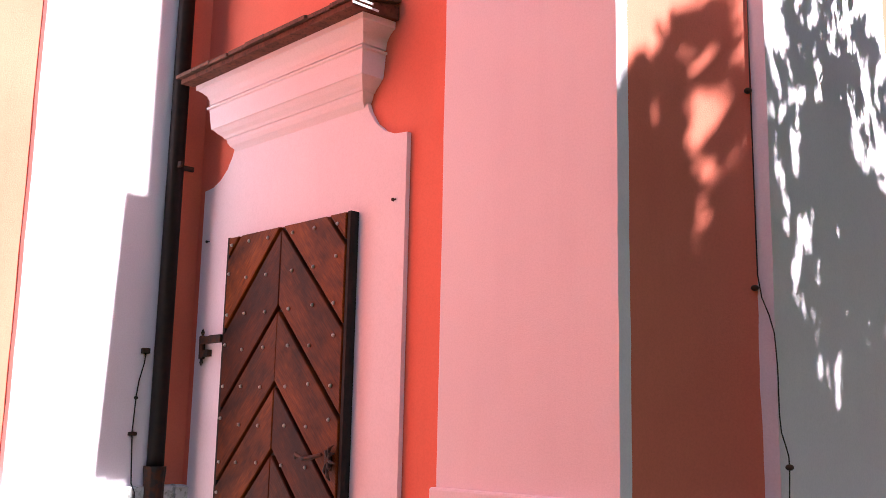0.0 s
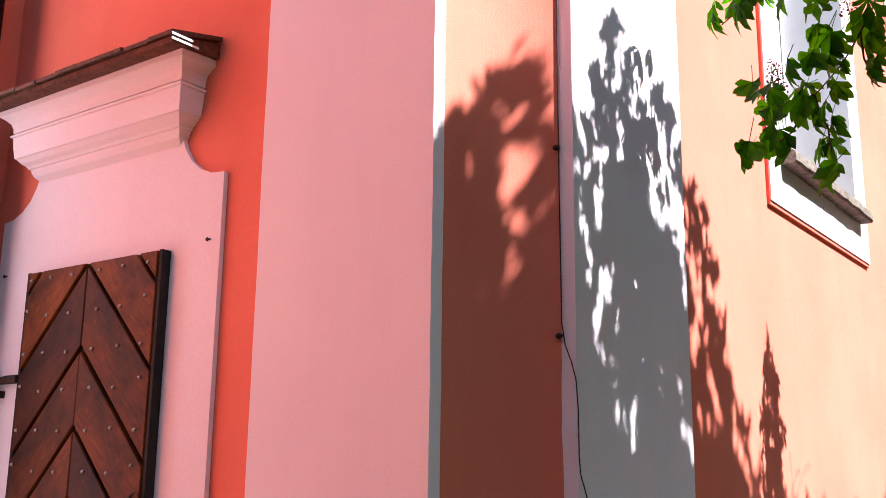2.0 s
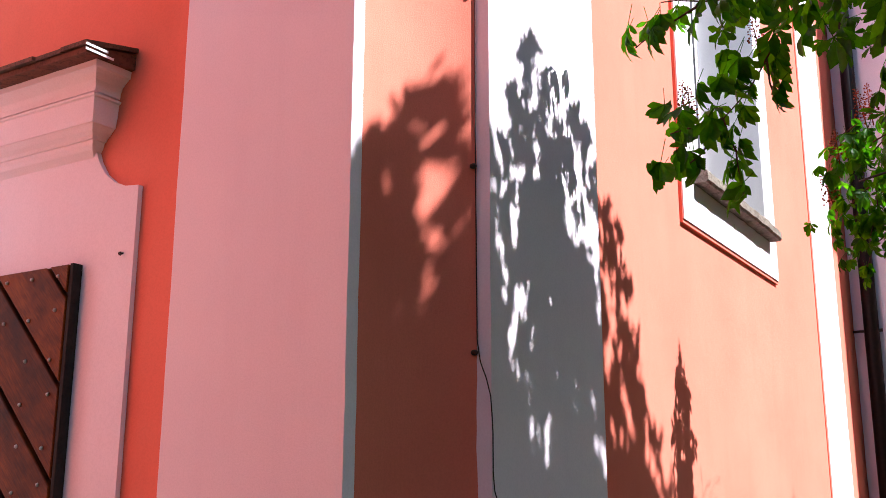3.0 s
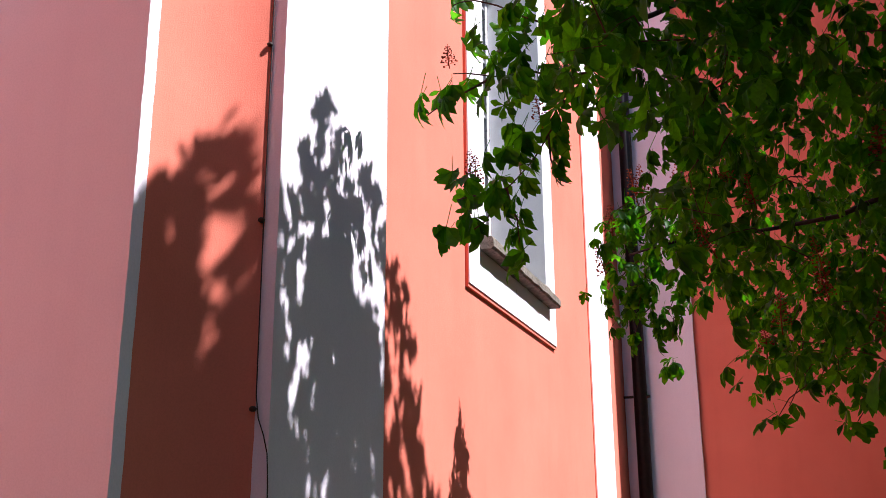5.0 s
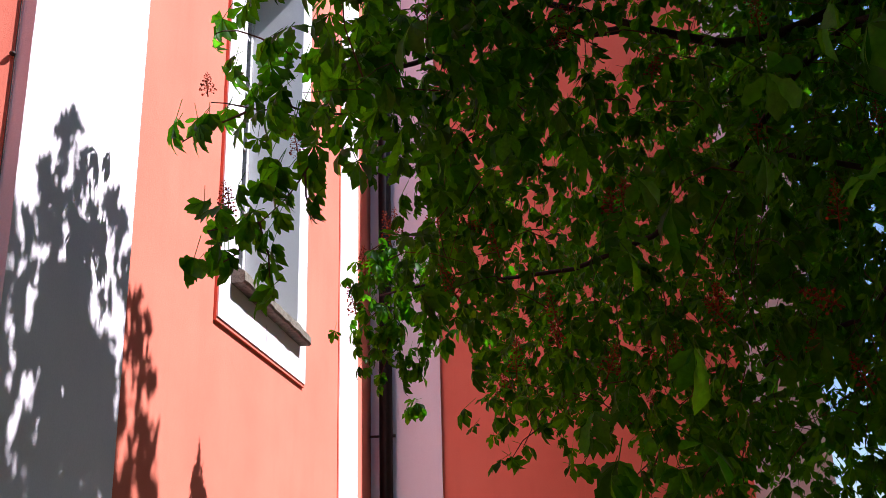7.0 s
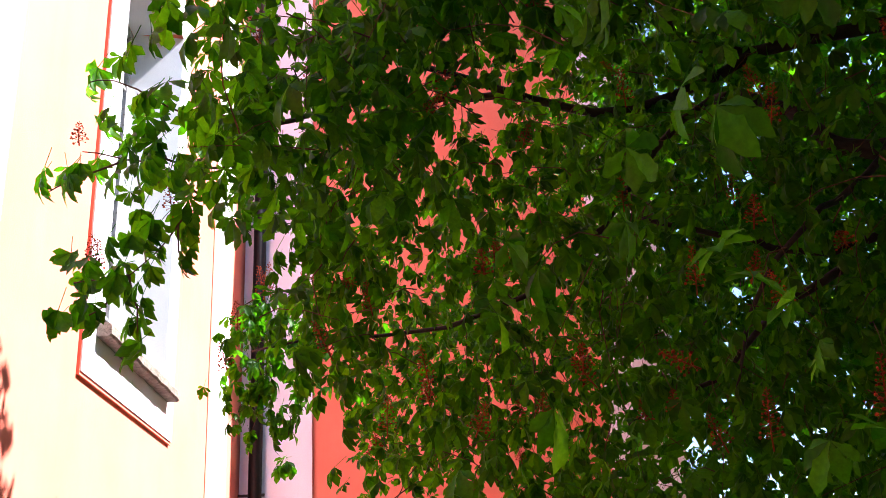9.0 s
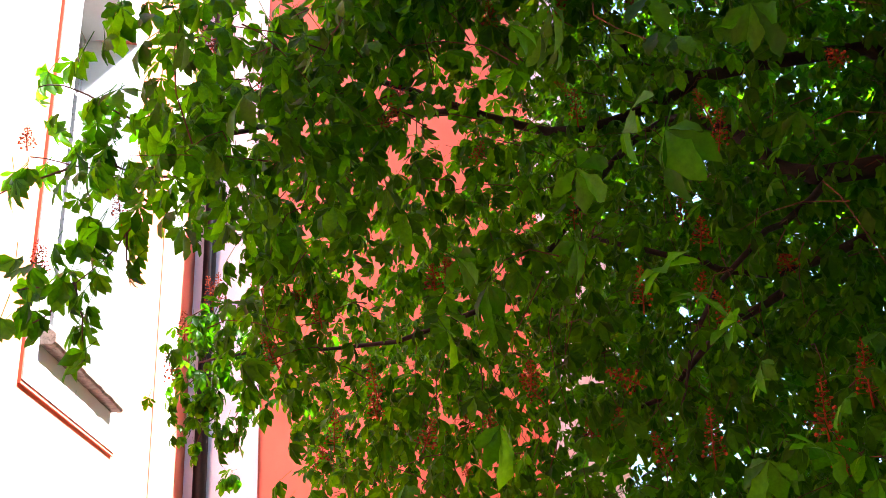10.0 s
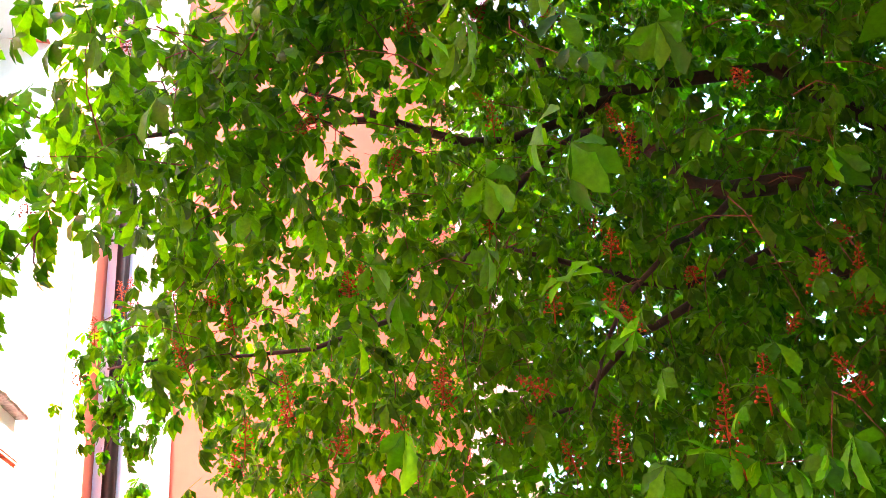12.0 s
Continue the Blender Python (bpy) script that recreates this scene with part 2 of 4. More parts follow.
def pilaster(name, lo, hi, label):
    bm = bmesh.new()
    across = 1 if hi[1] - lo[1] > hi[0] - lo[0] else 0
    steps = int((hi[2] - lo[2]) / 0.06)
    rings = []
    for k in range(steps + 1):
        z = lo[2] + (hi[2] - lo[2]) * k / steps
        ring = []
        for i, (x, y) in enumerate(((lo[0], lo[1]), (hi[0], lo[1]), (hi[0], hi[1]), (lo[0], hi[1]))):
            w = [0.0, 0.0]
            end = i in (1, 2) if across == 0 else i in (2, 3)
            w[across] = 0.0028 * noise.noise(Vector((z * 3.1, 9.0 if end else 2.0, lo[0]))) + 0.0018 * noise.noise(Vector((z * 14, 4.0 if end else 7.0, lo[1])))
            ring.append(bm.verts.new((x + w[0], y + w[1], z)))
        rings.append(ring)
    for a, b in zip(rings, rings[1:]):
        for i in range(4):
            bm.faces.new((a[i], a[(i + 1) % 4], b[(i + 1) % 4], b[i]))
    bm.faces.new(rings[0][::-1])
    bm.faces.new(rings[-1])
    bmesh.ops.recalc_face_normals(bm, faces=bm.faces[:])
    return tagged(part(name, bm, M_WHITE), label, "pilaster", "pilasters", "structure")


pilaster("pilaster_1", (A_X - 0.05, 1.74, 0), (A_X + 0.05, 2.45, EAVES - 0.01), "pale corner pilaster, mostly sunlit, beside a downpipe")
pilaster("pilaster_2", (-2.816, B_Y - 0.05, 0), (-1.988, B_Y + 0.012, EAVES - 0.01), "shaded pale pink-white pilaster beside the door")
pilaster("pilaster_3", (C_X - 0.05, 3.086, 0), (C_X + 0.049, 4.082, EAVES - 0.01), "pale pilaster dappled with leaf shadows")
pilaster("pilaster_4", (C_X - 0.05, 8.82, 0), (C_X + 0.010, 9.69, EAVES - 0.01), "sunlit pale flat band near the corner")
pilaster("pilaster_5", (-1.764, D_Y - 0.05, 0), (-1.023, D_Y + 0.01, EAVES - 0.01), "shaded pale pilaster beside the downpipe")
pilaster("pilaster_6", (2.08, D_Y - 0.05, 0), (2.85, D_Y + 0.01, EAVES - 0.01), "pale pilaster at the end of the wall")
# added fin above the view, shaped to cast the stepped shade edge on pilaster_1
tagged(part("shade_fin", prism(bmesh.new(), [(B_Y - 0.002, 3.66), (B_Y - 0.301, 3.66), (B_Y - 0.255, 5.01), (B_Y - 0.002, 5.01)], (-2.92, -2.88), lambda a, b, h: (h, a, b)), M_WHITE), "added unseen fin that casts the stepped shade on the corner pilaster", "trim", kind="structure")
# added dark wall behind the camera, out of view, blocking low sky light
wall("unseen_wall_south", boxes(((A_X - 0.3, -5.4, 0), (7.0, -5.0, 6.5))), "added unseen dark wall behind the viewpoint", M_SILL)
# red-painted edge of the flat band
tagged(part("trim", boxes(((C_X - 0.02, 8.785, 0), (C_X + 0.007, 8.818, EAVES - 0.02))), M_RED), "narrow red edge of the pale band", "trim", kind="structure")
tagged(part("plinth", boxes(((A_X - 0.04, 1.5, 0), (A_X + 0.10, 2.649, 1.287)), ((A_X + 0.102, B_Y - 0.10, 0), (-4.665, B_Y + 0.02, 1.28)), bevel=0.015), M_PLINTH),
       "grey rendered plinth with a rounded top", "plinth", kind="structure")
tagged(part("pilaster_base", boxes(((-2.832, B_Y - 0.075, 0), (-1.975, B_Y - 0.051, 1.38)), bevel=0.010), M_WHITE), "pale base of a pilaster", "pilaster", kind="structure")

# ---------------------------------------------------------------- door with surround and hood
MID = -3.864
surround = thing("door_surround", (MID, 2.64, 0.45), "pale pink moulded door surround with a scrolled neck and cornice", "door surround")


def surround_outline():
    half = [(0.799, 0.45), (0.799, 2.782), (0.720, 2.790), (0.650, 2.818), (0.592, 2.863), (0.548, 2.923), (0.522, 2.985), (0.514, 3.07)]
    return [(MID + a, b) for a, b in half] + [(MID - a, b) for a, b in half[::-1]]


bm = prism(bmesh.new(), surround_outline(), (2.627, 2.649), lambda a, b, h: (a, h, b))
part("panel", bm, M_WHITE, surround)


def cornice():
    """Mouldings run round the front and the two ends: (outreach from the wall, height, half width)."""
    steps = [(0.0235, 2.920, 0.4945), (0.034, 2.932, 0.502), (0.050, 2.946, 0.516), (0.060, 2.964, 0.526), (0.063, 2.982, 0.530), (0.072, 2.984, 0.538), (0.078, 2.996, 0.545), (0.096, 3.010, 0.564), (0.112, 3.030, 0.582), (0.120, 3.034, 0.590),
             (0.126, 3.090, 0.598), (0.130, 3.136, 0.602), (0.140, 3.140, 0.612), (0.141, 3.149, 0.613), (0.108, 3.151, 0.582), (0.108, 3.160, 0.582),
             (0.130, 3.161, 0.604), (0.131, 3.185, 0.606), (0.140, 3.207, 0.614), (0.156, 3.226, 0.634), (0.170, 3.238, 0.650), (0.180, 3.242, 0.660), (0.182, 3.272, 0.662)]
    bm = bmesh.new()
    rings = []
    for out, z, half in steps:
        y, z, half = B_Y - out, z + 0.024, half + 0.018
        rings.append([bm.verts.new(c) for c in ((MID - half, B_Y - 0.002, z), (MID - half, y, z), (MID + half, y, z), (MID + half, B_Y - 0.002, z))])
    for a, b in zip(rings, rings[1:]):
        for k in range(3):
            bm.faces.new((a[k], a[k + 1], b[k + 1], b[k]))
        bm.faces.new((a[3], a[0], b[0], b[3]))
    bm.faces.new(rings[0])
    bm.faces.new(rings[-1][::-1])
    bmesh.ops.recalc_face_normals(bm, faces=bm.faces[:])
    return bm


part("cornice", cornice(), M_WHITE, surround, "moulded pale cornice")
hood = thing("door_hood", (MID, 2.5, 3.27), "weathered brown tiled hood on the door cornice", "hood")
bm = bmesh.new()
prism(bm, [(2.397, 3.287), (2.397, 3.312), (B_Y - 0.003, 3.367), (B_Y - 0.003, 3.298)], (MID - 0.703, MID + 0.703), lambda a, b, h: (h, a, b))
part("board", bm, M_HOOD, hood, "dark timber eaves board")
rng = random.Random(4)
count = 9
for i in range(count):
    w = 1.436 / count
    x0 = MID - 0.718 + i * w
    bm = bmesh.new()
    lift, jut = rng.uniform(0, 0.006), rng.uniform(-0.008, 0.008)
    prism(bm, [(2.378 + jut, 3.310 + lift), (2.378 + jut, 3.328 + lift), (B_Y - 0.004, 3.388 + lift), (B_Y - 0.004, 3.370 + lift)], (x0 + 0.002, x0 + w - 0.002), lambda a, b, h: (h, a, b))
    part("tile", bm, M_TILE, hood)

# sunlit front part of the hood's end, put in as two pale strips
for z0, y1 in ((3.290, 2.52), (3.3105, 2.49)):
    part("sunlit_strip", boxes(((MID + 0.7185, 2.382, z0), (MID + 0.7215, y1, z0 + 0.009))), M_LIME, hood, "sunlit end of the hood, put in as a pale strip")

DOOR = dict(x0=-4.333, x1=-3.362, z0=0.45, z1=2.488, y=2.575)
door = thing("door_1", (-3.85, 2.60, 0.45), "oiled brown oak door of chevron planks with iron studs", "door", kind="structure")
part("door_core", boxes(((DOOR["x0"] + 0.004, DOOR["y"] + 0.024, DOOR["z0"]), (DOOR["x1"] + 0.003, 2.6265, DOOR["z1"])), bevel=0.003), M_WOOD_DARK, door, "dark timber backing boards")


def clipped(poly, inside, cut):
    out = []
    for i, p in enumerate(poly):
        q = poly[(i + 1) % len(poly)]
        if inside(p):
            out.append(p)
        if inside(p) != inside(q):
            out.append(cut(p, q))
    return out


def cut_z(level, keep_below):
    def at(p, q):
        f = (level - p[1]) / (q[1] - p[1])
        return (p[0] + f * (q[0] - p[0]), level)
    return (lambda p: (p[1] < level) == keep_below), at


SLOPE, DOOR_MID = 1.015, -3.862
APEXES = (3.20, 2.84, 2.483, 2.109, 1.770, 1.474, 1.150, 0.82, 0.48, 0.14)
for apex, below in zip(APEXES, APEXES[1:]):
    PITCH = apex - below
    for s in (-1, 1):
        reach = (DOOR["x1"] - DOOR_MID if s > 0 else DOOR_MID - DOOR["x0"]) - 0.021
        gap = 0.0135
        poly = [(0.0015, apex - gap), (reach, apex - gap - SLOPE * reach), (reach, apex - PITCH + gap - SLOPE * reach), (0.0015, apex - PITCH + gap)]
        for lim in ((DOOR["z1"] - 0.004, True), (DOOR["z0"] + 0.004, False)):
            if len(poly) > 2:
                poly = clipped(poly, *cut_z(*lim))
        if len(poly) < 3:
            continue
        jut = rng.uniform(-0.002, 0.002)
        bm = bmesh.new()
        prism(bm, [(DOOR_MID + s * a, b) for a, b in poly], (DOOR["y"] + jut, DOOR["y"] + 0.034), lambda a, b, h: (a, h, b))
        bmesh.ops.bevel(bm, geom=bm.edges[:], offset=0.004, segments=1, affect="EDGES")
        # turn the plank so that its grain runs along it
        turn = Matrix.Translation((DOOR_MID + s * 0.22, DOOR["y"], apex - 0.4)) @ Matrix.Rotation(s * math.atan(SLOPE), 4, "Y")
        bm.transform(turn.inverted())
        ob = new("plank", mesh_of("plank", bm, M_WOOD))
        ob.matrix_basis = turn
        ob.parent, ob.matrix_parent_inverse = door, door.matrix_basis.inverted()
for side, x in (("x0", DOOR["x0"]), ("x1", DOOR["x1"] - 0.018)):
    part("stile", boxes(((x, DOOR["y"] + 0.006, DOOR["z0"]), (x + 0.020, DOOR["y"] + 0.034, DOOR["z1"])), bevel=0.002), M_WOOD_DARK, door)

bm = lathe(bmesh.new(), [(0.0, 0.0085), (0.004, 0.008), (0.008, 0.0055), (0.011, 0.001)], (0, 0, 0), Vector((0, -1, 0)), 8)
stud_mesh = mesh_of("stud", bm, M_STUD, True)
for row in range(12):
    for col in (-0.424, -0.270, -0.105, 0.093, 0.262, 0.420):
        ob = new("stud", stud_mesh)
        z = 2.444 - row * 0.171 + (0.03 if abs(col) > 0.4 and row % 2 else 0)
        ob.matrix_basis = Matrix.Translation((DOOR_MID + col + rng.uniform(-0.006, 0.006), DOOR["y"] - 0.001, z + rng.uniform(-0.005, 0.005)))
        ob.parent, ob.matrix_parent_inverse = door, door.matrix_basis.inverted()

# iron hinge with its pintle, and the torn latch
for hz in (1.963, 0.75):
    bm = bmesh.new()
    lathe(bm, [(-0.095, 0.001), (-0.075, 0.010), (-0.06, 0.006), (-0.055, 0.016), (0.055, 0.016), (0.06, 0.006), (0.075, 0.010), (0.095, 0.001)], (-4.558, 2.605, hz), sides=10)
    box(bm, (-4.558, 2.585, hz + 0.015), (-4.42, 2.597, hz + 0.052), 0.002)
    box(bm, (-4.558, 2.60, hz - 0.045), (-4.50, 2.63, hz - 0.012), 0.002)
    box(bm, (-4.43, 2.566, hz + 0.015), (-4.33, 2.597, hz + 0.052), 0.002)
    part("hinge", bm, M_IRON, door, "black wrought-iron pintle hinge")
bm = bmesh.new()
tube(bm, [(-3.655, 2.562, 1.455), (-3.615, 2.537, 1.470), (-3.555, 2.532, 1.455), (-3.505, 2.542, 1.462), (-3.455, 2.550, 1.475)], [0.006, 0.011, 0.009, 0.010, 0.007], 8)
box(bm, (-3.450, 2.560, 1.425), (-3.410, 2.572, 1.485), 0.004)
for dx, dz, far in ((0.050, 0.026, 0.004), (0.038, -0.040, -0.004), (0.012, 0.042, 0.002), (-0.008, -0.058, 0.0), (0.066, -0.012, -0.006), (0.046, 0.060, 0.003), (0.030, -0.085, 0.002)):
    c = Vector((-3.430 + dx * 0.25, 2.556, 1.455 + dz * 0.3))
    tube(bm, [c, c + Vector((dx * 0.35, -0.006, dz * 0.5)), c + Vector((dx * 0.75, far, dz * 0.7))], [0.005, 0.0085, 0.002], 6)
part("latch", bm, M_IRON, door, "dark forged iron latch with ragged leaves")
tagged(part("doorstep", boxes(((-4.75 + 0.12, 1.75, 0), (-2.95, B_Y - 0.105, 0.20)), ((-4.63, 2.05, 0.20), (-2.95, B_Y - 0.105, 0.45)), bevel=0.02), M_SILL),
       "two worn stone steps below the door", "step", kind="structure")

# ---------------------------------------------------------------- window
window = thing("window_1", (C_X, 6.47, WIN["z0"]), "tall deep church window with pale surround and stone sill", "window", kind="structure")
S0, S1, SZ, ST = 5.36, 7.464, 3.066, 6.75
part("surround", boxes(((C_X - 0.01, S0, SZ), (C_X + 0.018, WIN["y0"], ST)), ((C_X - 0.01, WIN["y1"], SZ), (C_X + 0.018, S1, ST)),
                       ((C_X - 0.01, WIN["y0"] + 0.0005, SZ), (C_X + 0.0181, WIN["y1"] - 0.0005, WIN["z0"])),
                       ((C_X - 0.01, WIN["y0"] + 0.0005, WIN["z1"]), (C_X + 0.0181, WIN["y1"] - 0.0005, ST))), M_RED, window, "red-painted edge of the surround")
part("surround_face", boxes(((C_X + 0.0185, S0 + 0.004, SZ + 0.022), (C_X + 0.026, WIN["y0"], ST - 0.01)), ((C_X + 0.0185, WIN["y1"], SZ + 0.022), (C_X + 0.026, S1 - 0.004, ST - 0.01)),
                            ((C_X + 0.0185, WIN["y0"] + 0.0005, SZ + 0.022), (C_X + 0.0259, WIN["y1"] - 0.0005, WIN["z0"])),
                            ((C_X + 0.0185, WIN["y0"] + 0.0005, WIN["z1"]), (C_X + 0.0259, WIN["y1"] - 0.0005, ST - 0.01))), M_WHITE, window, "pale painted face of the surround")
part("joint", boxes(((C_X + 0.020, 6.362, 3.09), (C_X + 0.0266, 6.367, 3.28))), M_WOOD_DARK, window, "hairline crack in the surround")
BACK = C_X - 0.37
bm = boxes(((BACK, WIN["y0"], WIN["z0"]), (C_X + 0.0255, WIN["y0"] + 0.010, WIN["z1"])), ((BACK, WIN["y0"] + 0.011, WIN["z1"] - 0.010), (C_X + 0.0255, WIN["y1"] - 0.09, WIN["z1"])))
prism(bm, [(C_X + 0.0255, WIN["y1"] - 0.006), (C_X + 0.0255, WIN["y1"]), (BACK, WIN["y1"]), (BACK, WIN["y1"] - 0.088)], (WIN["z0"], WIN["z1"]))
part("reveal", bm, M_LIME, window, "whitewashed splayed window reveal")
bm = bmesh.new()
y0, y1, z0, z1 = WIN["y0"] + 0.011, WIN["y1"] - 0.089, WIN["z0"] + 0.03, WIN["z1"] - 0.011
for lo, hi in (((y0, z0), (y0 + 0.06, z1)), ((y1 - 0.06, z0), (y1, z1)), ((y0 + 0.061, z0), (y1 - 0.061, z0 + 0.06)), ((y0 + 0.061, z1 - 0.06), (y1 - 0.061, z1)), (((y0 + y1) / 2 - 0.025, z0 + 0.061), ((y0 + y1) / 2 + 0.025, z1 - 0.061))):
    box(bm, (BACK - 0.05, lo[0], lo[1]), (BACK, hi[0], hi[1]), 0.004)
wframe = part("window_frame", bm, M_PLINTH, window, "grey painted window frame")
rows = 6
for k in range(rows):
    for h in range(2):
        a = y0 + 0.061 if h == 0 else (y0 + y1) / 2 + 0.026
        b = (y0 + y1) / 2 - 0.026 if h == 0 else y1 - 0.061
        c0, c1 = z0 + 0.061 + (z1 - z0 - 0.122) * k / rows, z0 + 0.061 + (z1 - z0 - 0.122) * (k + 1) / rows
        part("pane", boxes(((BACK - 0.032, a, c0 + 0.012), (BACK - 0.027, b, c1 - 0.012))), M_GLASS, wframe)
        if k:
            part("glazing_bar", boxes(((BACK - 0.040, a, c0 - 0.0115), (BACK - 0.012, b, c0 + 0.0115)), bevel=0.002), M_PLINTH, wframe)
# near-black sheet whose colour stands in for the darkness of the room
part("dark_room_sheet", boxes(((C_X - 0.59, WIN["y0"] + 0.001, WIN["z0"] + 0.001), (C_X - 0.55, WIN["y1"] - 0.001, WIN["z1"] - 0.001))), M_WOOD_DARK, window, "dark sheet standing in for the unlit interior behind the panes")
bm = bmesh.new()
n_seg = 34
ring = []
for i in range(n_seg + 1):
    y = 5.57 + (7.275 - 5.57) * i / n_seg
    w = noise.noise(Vector((y * 5, 0, 3)))
    w2 = noise.noise(Vector((y * 9, 7, 1)))
    out, lowz, topz = C_X + 0.115 + 0.012 * w, 3.345 + 0.010 * w2, 3.425 + 0.008 * w
    ring.append([bm.verts.new(c) for c in ((BACK + 0.01, y, lowz), (out - 0.012, y, lowz), (out, y, lowz + 0.015), (out + 0.002 * w2, y, topz - 0.018), (out - 0.015, y, topz), (BACK + 0.01, y, topz + 0.03))])
for a, b in zip(ring, ring[1:]):
    for k in range(6):
        bm.faces.new((a[k], a[(k + 1) % 6], b[(k + 1) % 6], b[k]))
bm.faces.new(ring[0])
bm.faces.new(ring[-1][::-1])
bmesh.ops.recalc_face_normals(bm, faces=bm.faces[:])
part("window_sill", bm, M_SILL, window, "rough worn sandstone sill")

# ---------------------------------------------------------------- pipes and cables


def downpipe(x, y, r, bottom, clips, off):
    ob = thing("downpipe", (x, y, bottom), "dark brown sheet-metal downpipe in the wall corner", "downpipe", "downpipes")
    bm = bmesh.new()
    tube(bm, [(x, y, bottom), (x, y, EAVES - 0.02)], r, 16)
    part("pipe", bm, M_PIPE, ob, smooth=True)
    for cz in clips:
        bm = lathe(bmesh.new(), [(-0.022, r + 0.002), (-0.022, r + 0.007), (0.022, r + 0.007), (0.022, r + 0.002)], (x, y, cz), sides=16)
        box(bm, (min(x, x + off[0]), y - 0.008, cz - 0.012), (max(x, x + off[0]), y + 0.008, cz + 0.012))
        box(bm, (x - 0.008, min(y, y + off[1]), cz - 0.012), (x + 0.008, max(y, y + off[1]), cz + 0.012))
        box(bm, (x + 0.9 * r, y - 0.012, cz - 0.015), (x + r + 0.03, y + 0.002, cz + 0.015))
        part("bracket", bm, M_IRON, ob)
    bm = lathe(bmesh.new(), [(-0.9, r * 1.15), (-0.03, r * 1.18), (0.03, r * 1.3), (0.05, r * 1.3), (0.05, r * 1.02)], (x, y, bottom), sides=16)
    part("standpipe", bm, M_IRON, ob, "rusty cast-iron foot of the pipe")
    return ob


downpipe(-4.648, 2.441, 0.042, 1.33, (2.88, 4.6), (-0.05, 0.10))
downpipe(-1.588, 10.36, 0.070, 0.9, (3.09, 6.03, 8.5), (-0.17, 0.085))


def wire(name, label, points, r, knobs=()):
    ob = thing(name, points[0], label, "cable")
    part("wire", tube(bmesh.new(), points, r, 6), M_CABLE, ob, smooth=True)
    for x, y, z, kr in knobs:
        bm = bmesh.new()
        bmesh.ops.create_uvsphere(bm, u_segments=10, v_segments=7, radius=kr)
        bm.transform(Matrix.Translation((x, y, z)) @ Matrix.Diagonal((1.0, 1.0, 0.75, 1.0)))
        part("clamp", bm, M_IRON, ob, smooth=True)
    return ob


FX = C_X + 0.055
wire("cable", "thin black lightning cable clamped in the hollow corner",
     [(-1.776, 3.080, EAVES - 0.05), (-1.776, 3.080, 6), (-1.776, 3.080, 3.4), (-1.776, 3.079, 2.79), (-1.772, 3.079, 2.12),
      (-1.752, 3.066, 2.04), (-1.728, 3.066, 1.98), (FX, 3.070, 1.92), (FX, 3.078, 1.86), (FX, 3.084, 1.80), (FX, 3.084, 1.66), (FX + 0.004, 3.086, 1.60), (FX + 0.01, 3.098, 1.56), (FX + 0.012, 3.112, 1.525),
      (FX + 0.012, 3.115, 1.49), (FX + 0.008, 3.115, 1.40), (FX, 3.115, 0.9), (FX, 3.115, 0.05)], 0.0024,
     [(-1.780, 3.070, 2.765, 0.014), (-1.778, 3.070, 2.075, 0.014), (-1.780, 3.070, 3.48, 0.012), (FX + 0.012, 3.115, 1.49, 0.014)])
wire("cable", "thin black cable running up the hollow corner",
     [(-1.793, 3.079, EAVES - 0.05), (-1.812, 3.068, 5), (-1.812, 3.068, 3.47), (-1.812, 3.068, 2.76), (-1.806, 3.070, 2.105)], 0.0019)
AX = A_X + 0.056
conduit = wire("cable", "thin dark cable with a small junction box on the pilaster",
               [(AX + 0.005, 2.372, 1.935), (AX + 0.008, 2.367, 1.88), (AX + 0.004, 2.347, 1.79), (AX, 2.340, 1.72), (AX, 2.332, 1.54), (AX + 0.02, 2.336, 1.30), (AX + 0.06, 2.337, 1.26), (AX + 0.06, 2.337, 0.3)], 0.0034,
               [(AX, 2.339, 1.706, 0.011)])
part("junction_box", boxes(((AX - 0.004, 2.348, 1.922), (AX + 0.022, 2.388, 1.950)), bevel=0.004), M_IRON, conduit)
part("clip", boxes(((AX - 0.004, 2.310, 1.524), (AX + 0.010, 2.354, 1.542)), bevel=0.003), M_IRON, conduit)
for x, z in ((-3.876, 2.978), (-3.125, 2.508), (-4.591, 2.509)):
    bm = lathe(bmesh.new(), [(0, 0.004), (0.014, 0.004), (0.015, 0.009), (0.02, 0.007)], (x, 2.628, z), Vector((0, -1, -0.25)).normalized(), 7)
    tagged(part("nail", bm, M_IRON), "small rusty nail in the door surround", "nail", "nails")

# ---------------------------------------------------------------- red horse chestnut
TREE_RNG = random.Random(11)


LEAF_OUTLINE = ((0.0, 0.06), (0.25, 0.36), (0.48, 0.80), (0.66, 1.0), (0.84, 0.66), (1.0, 0.02))
NEAR_OUTLINE = ((0.0, 0.05), (0.15, 0.20), (0.30, 0.46), (0.45, 0.76), (0.58, 0.95), (0.69, 1.0), (0.80, 0.88), (0.89, 0.58), (0.96, 0.25), (1.0, 0.02))


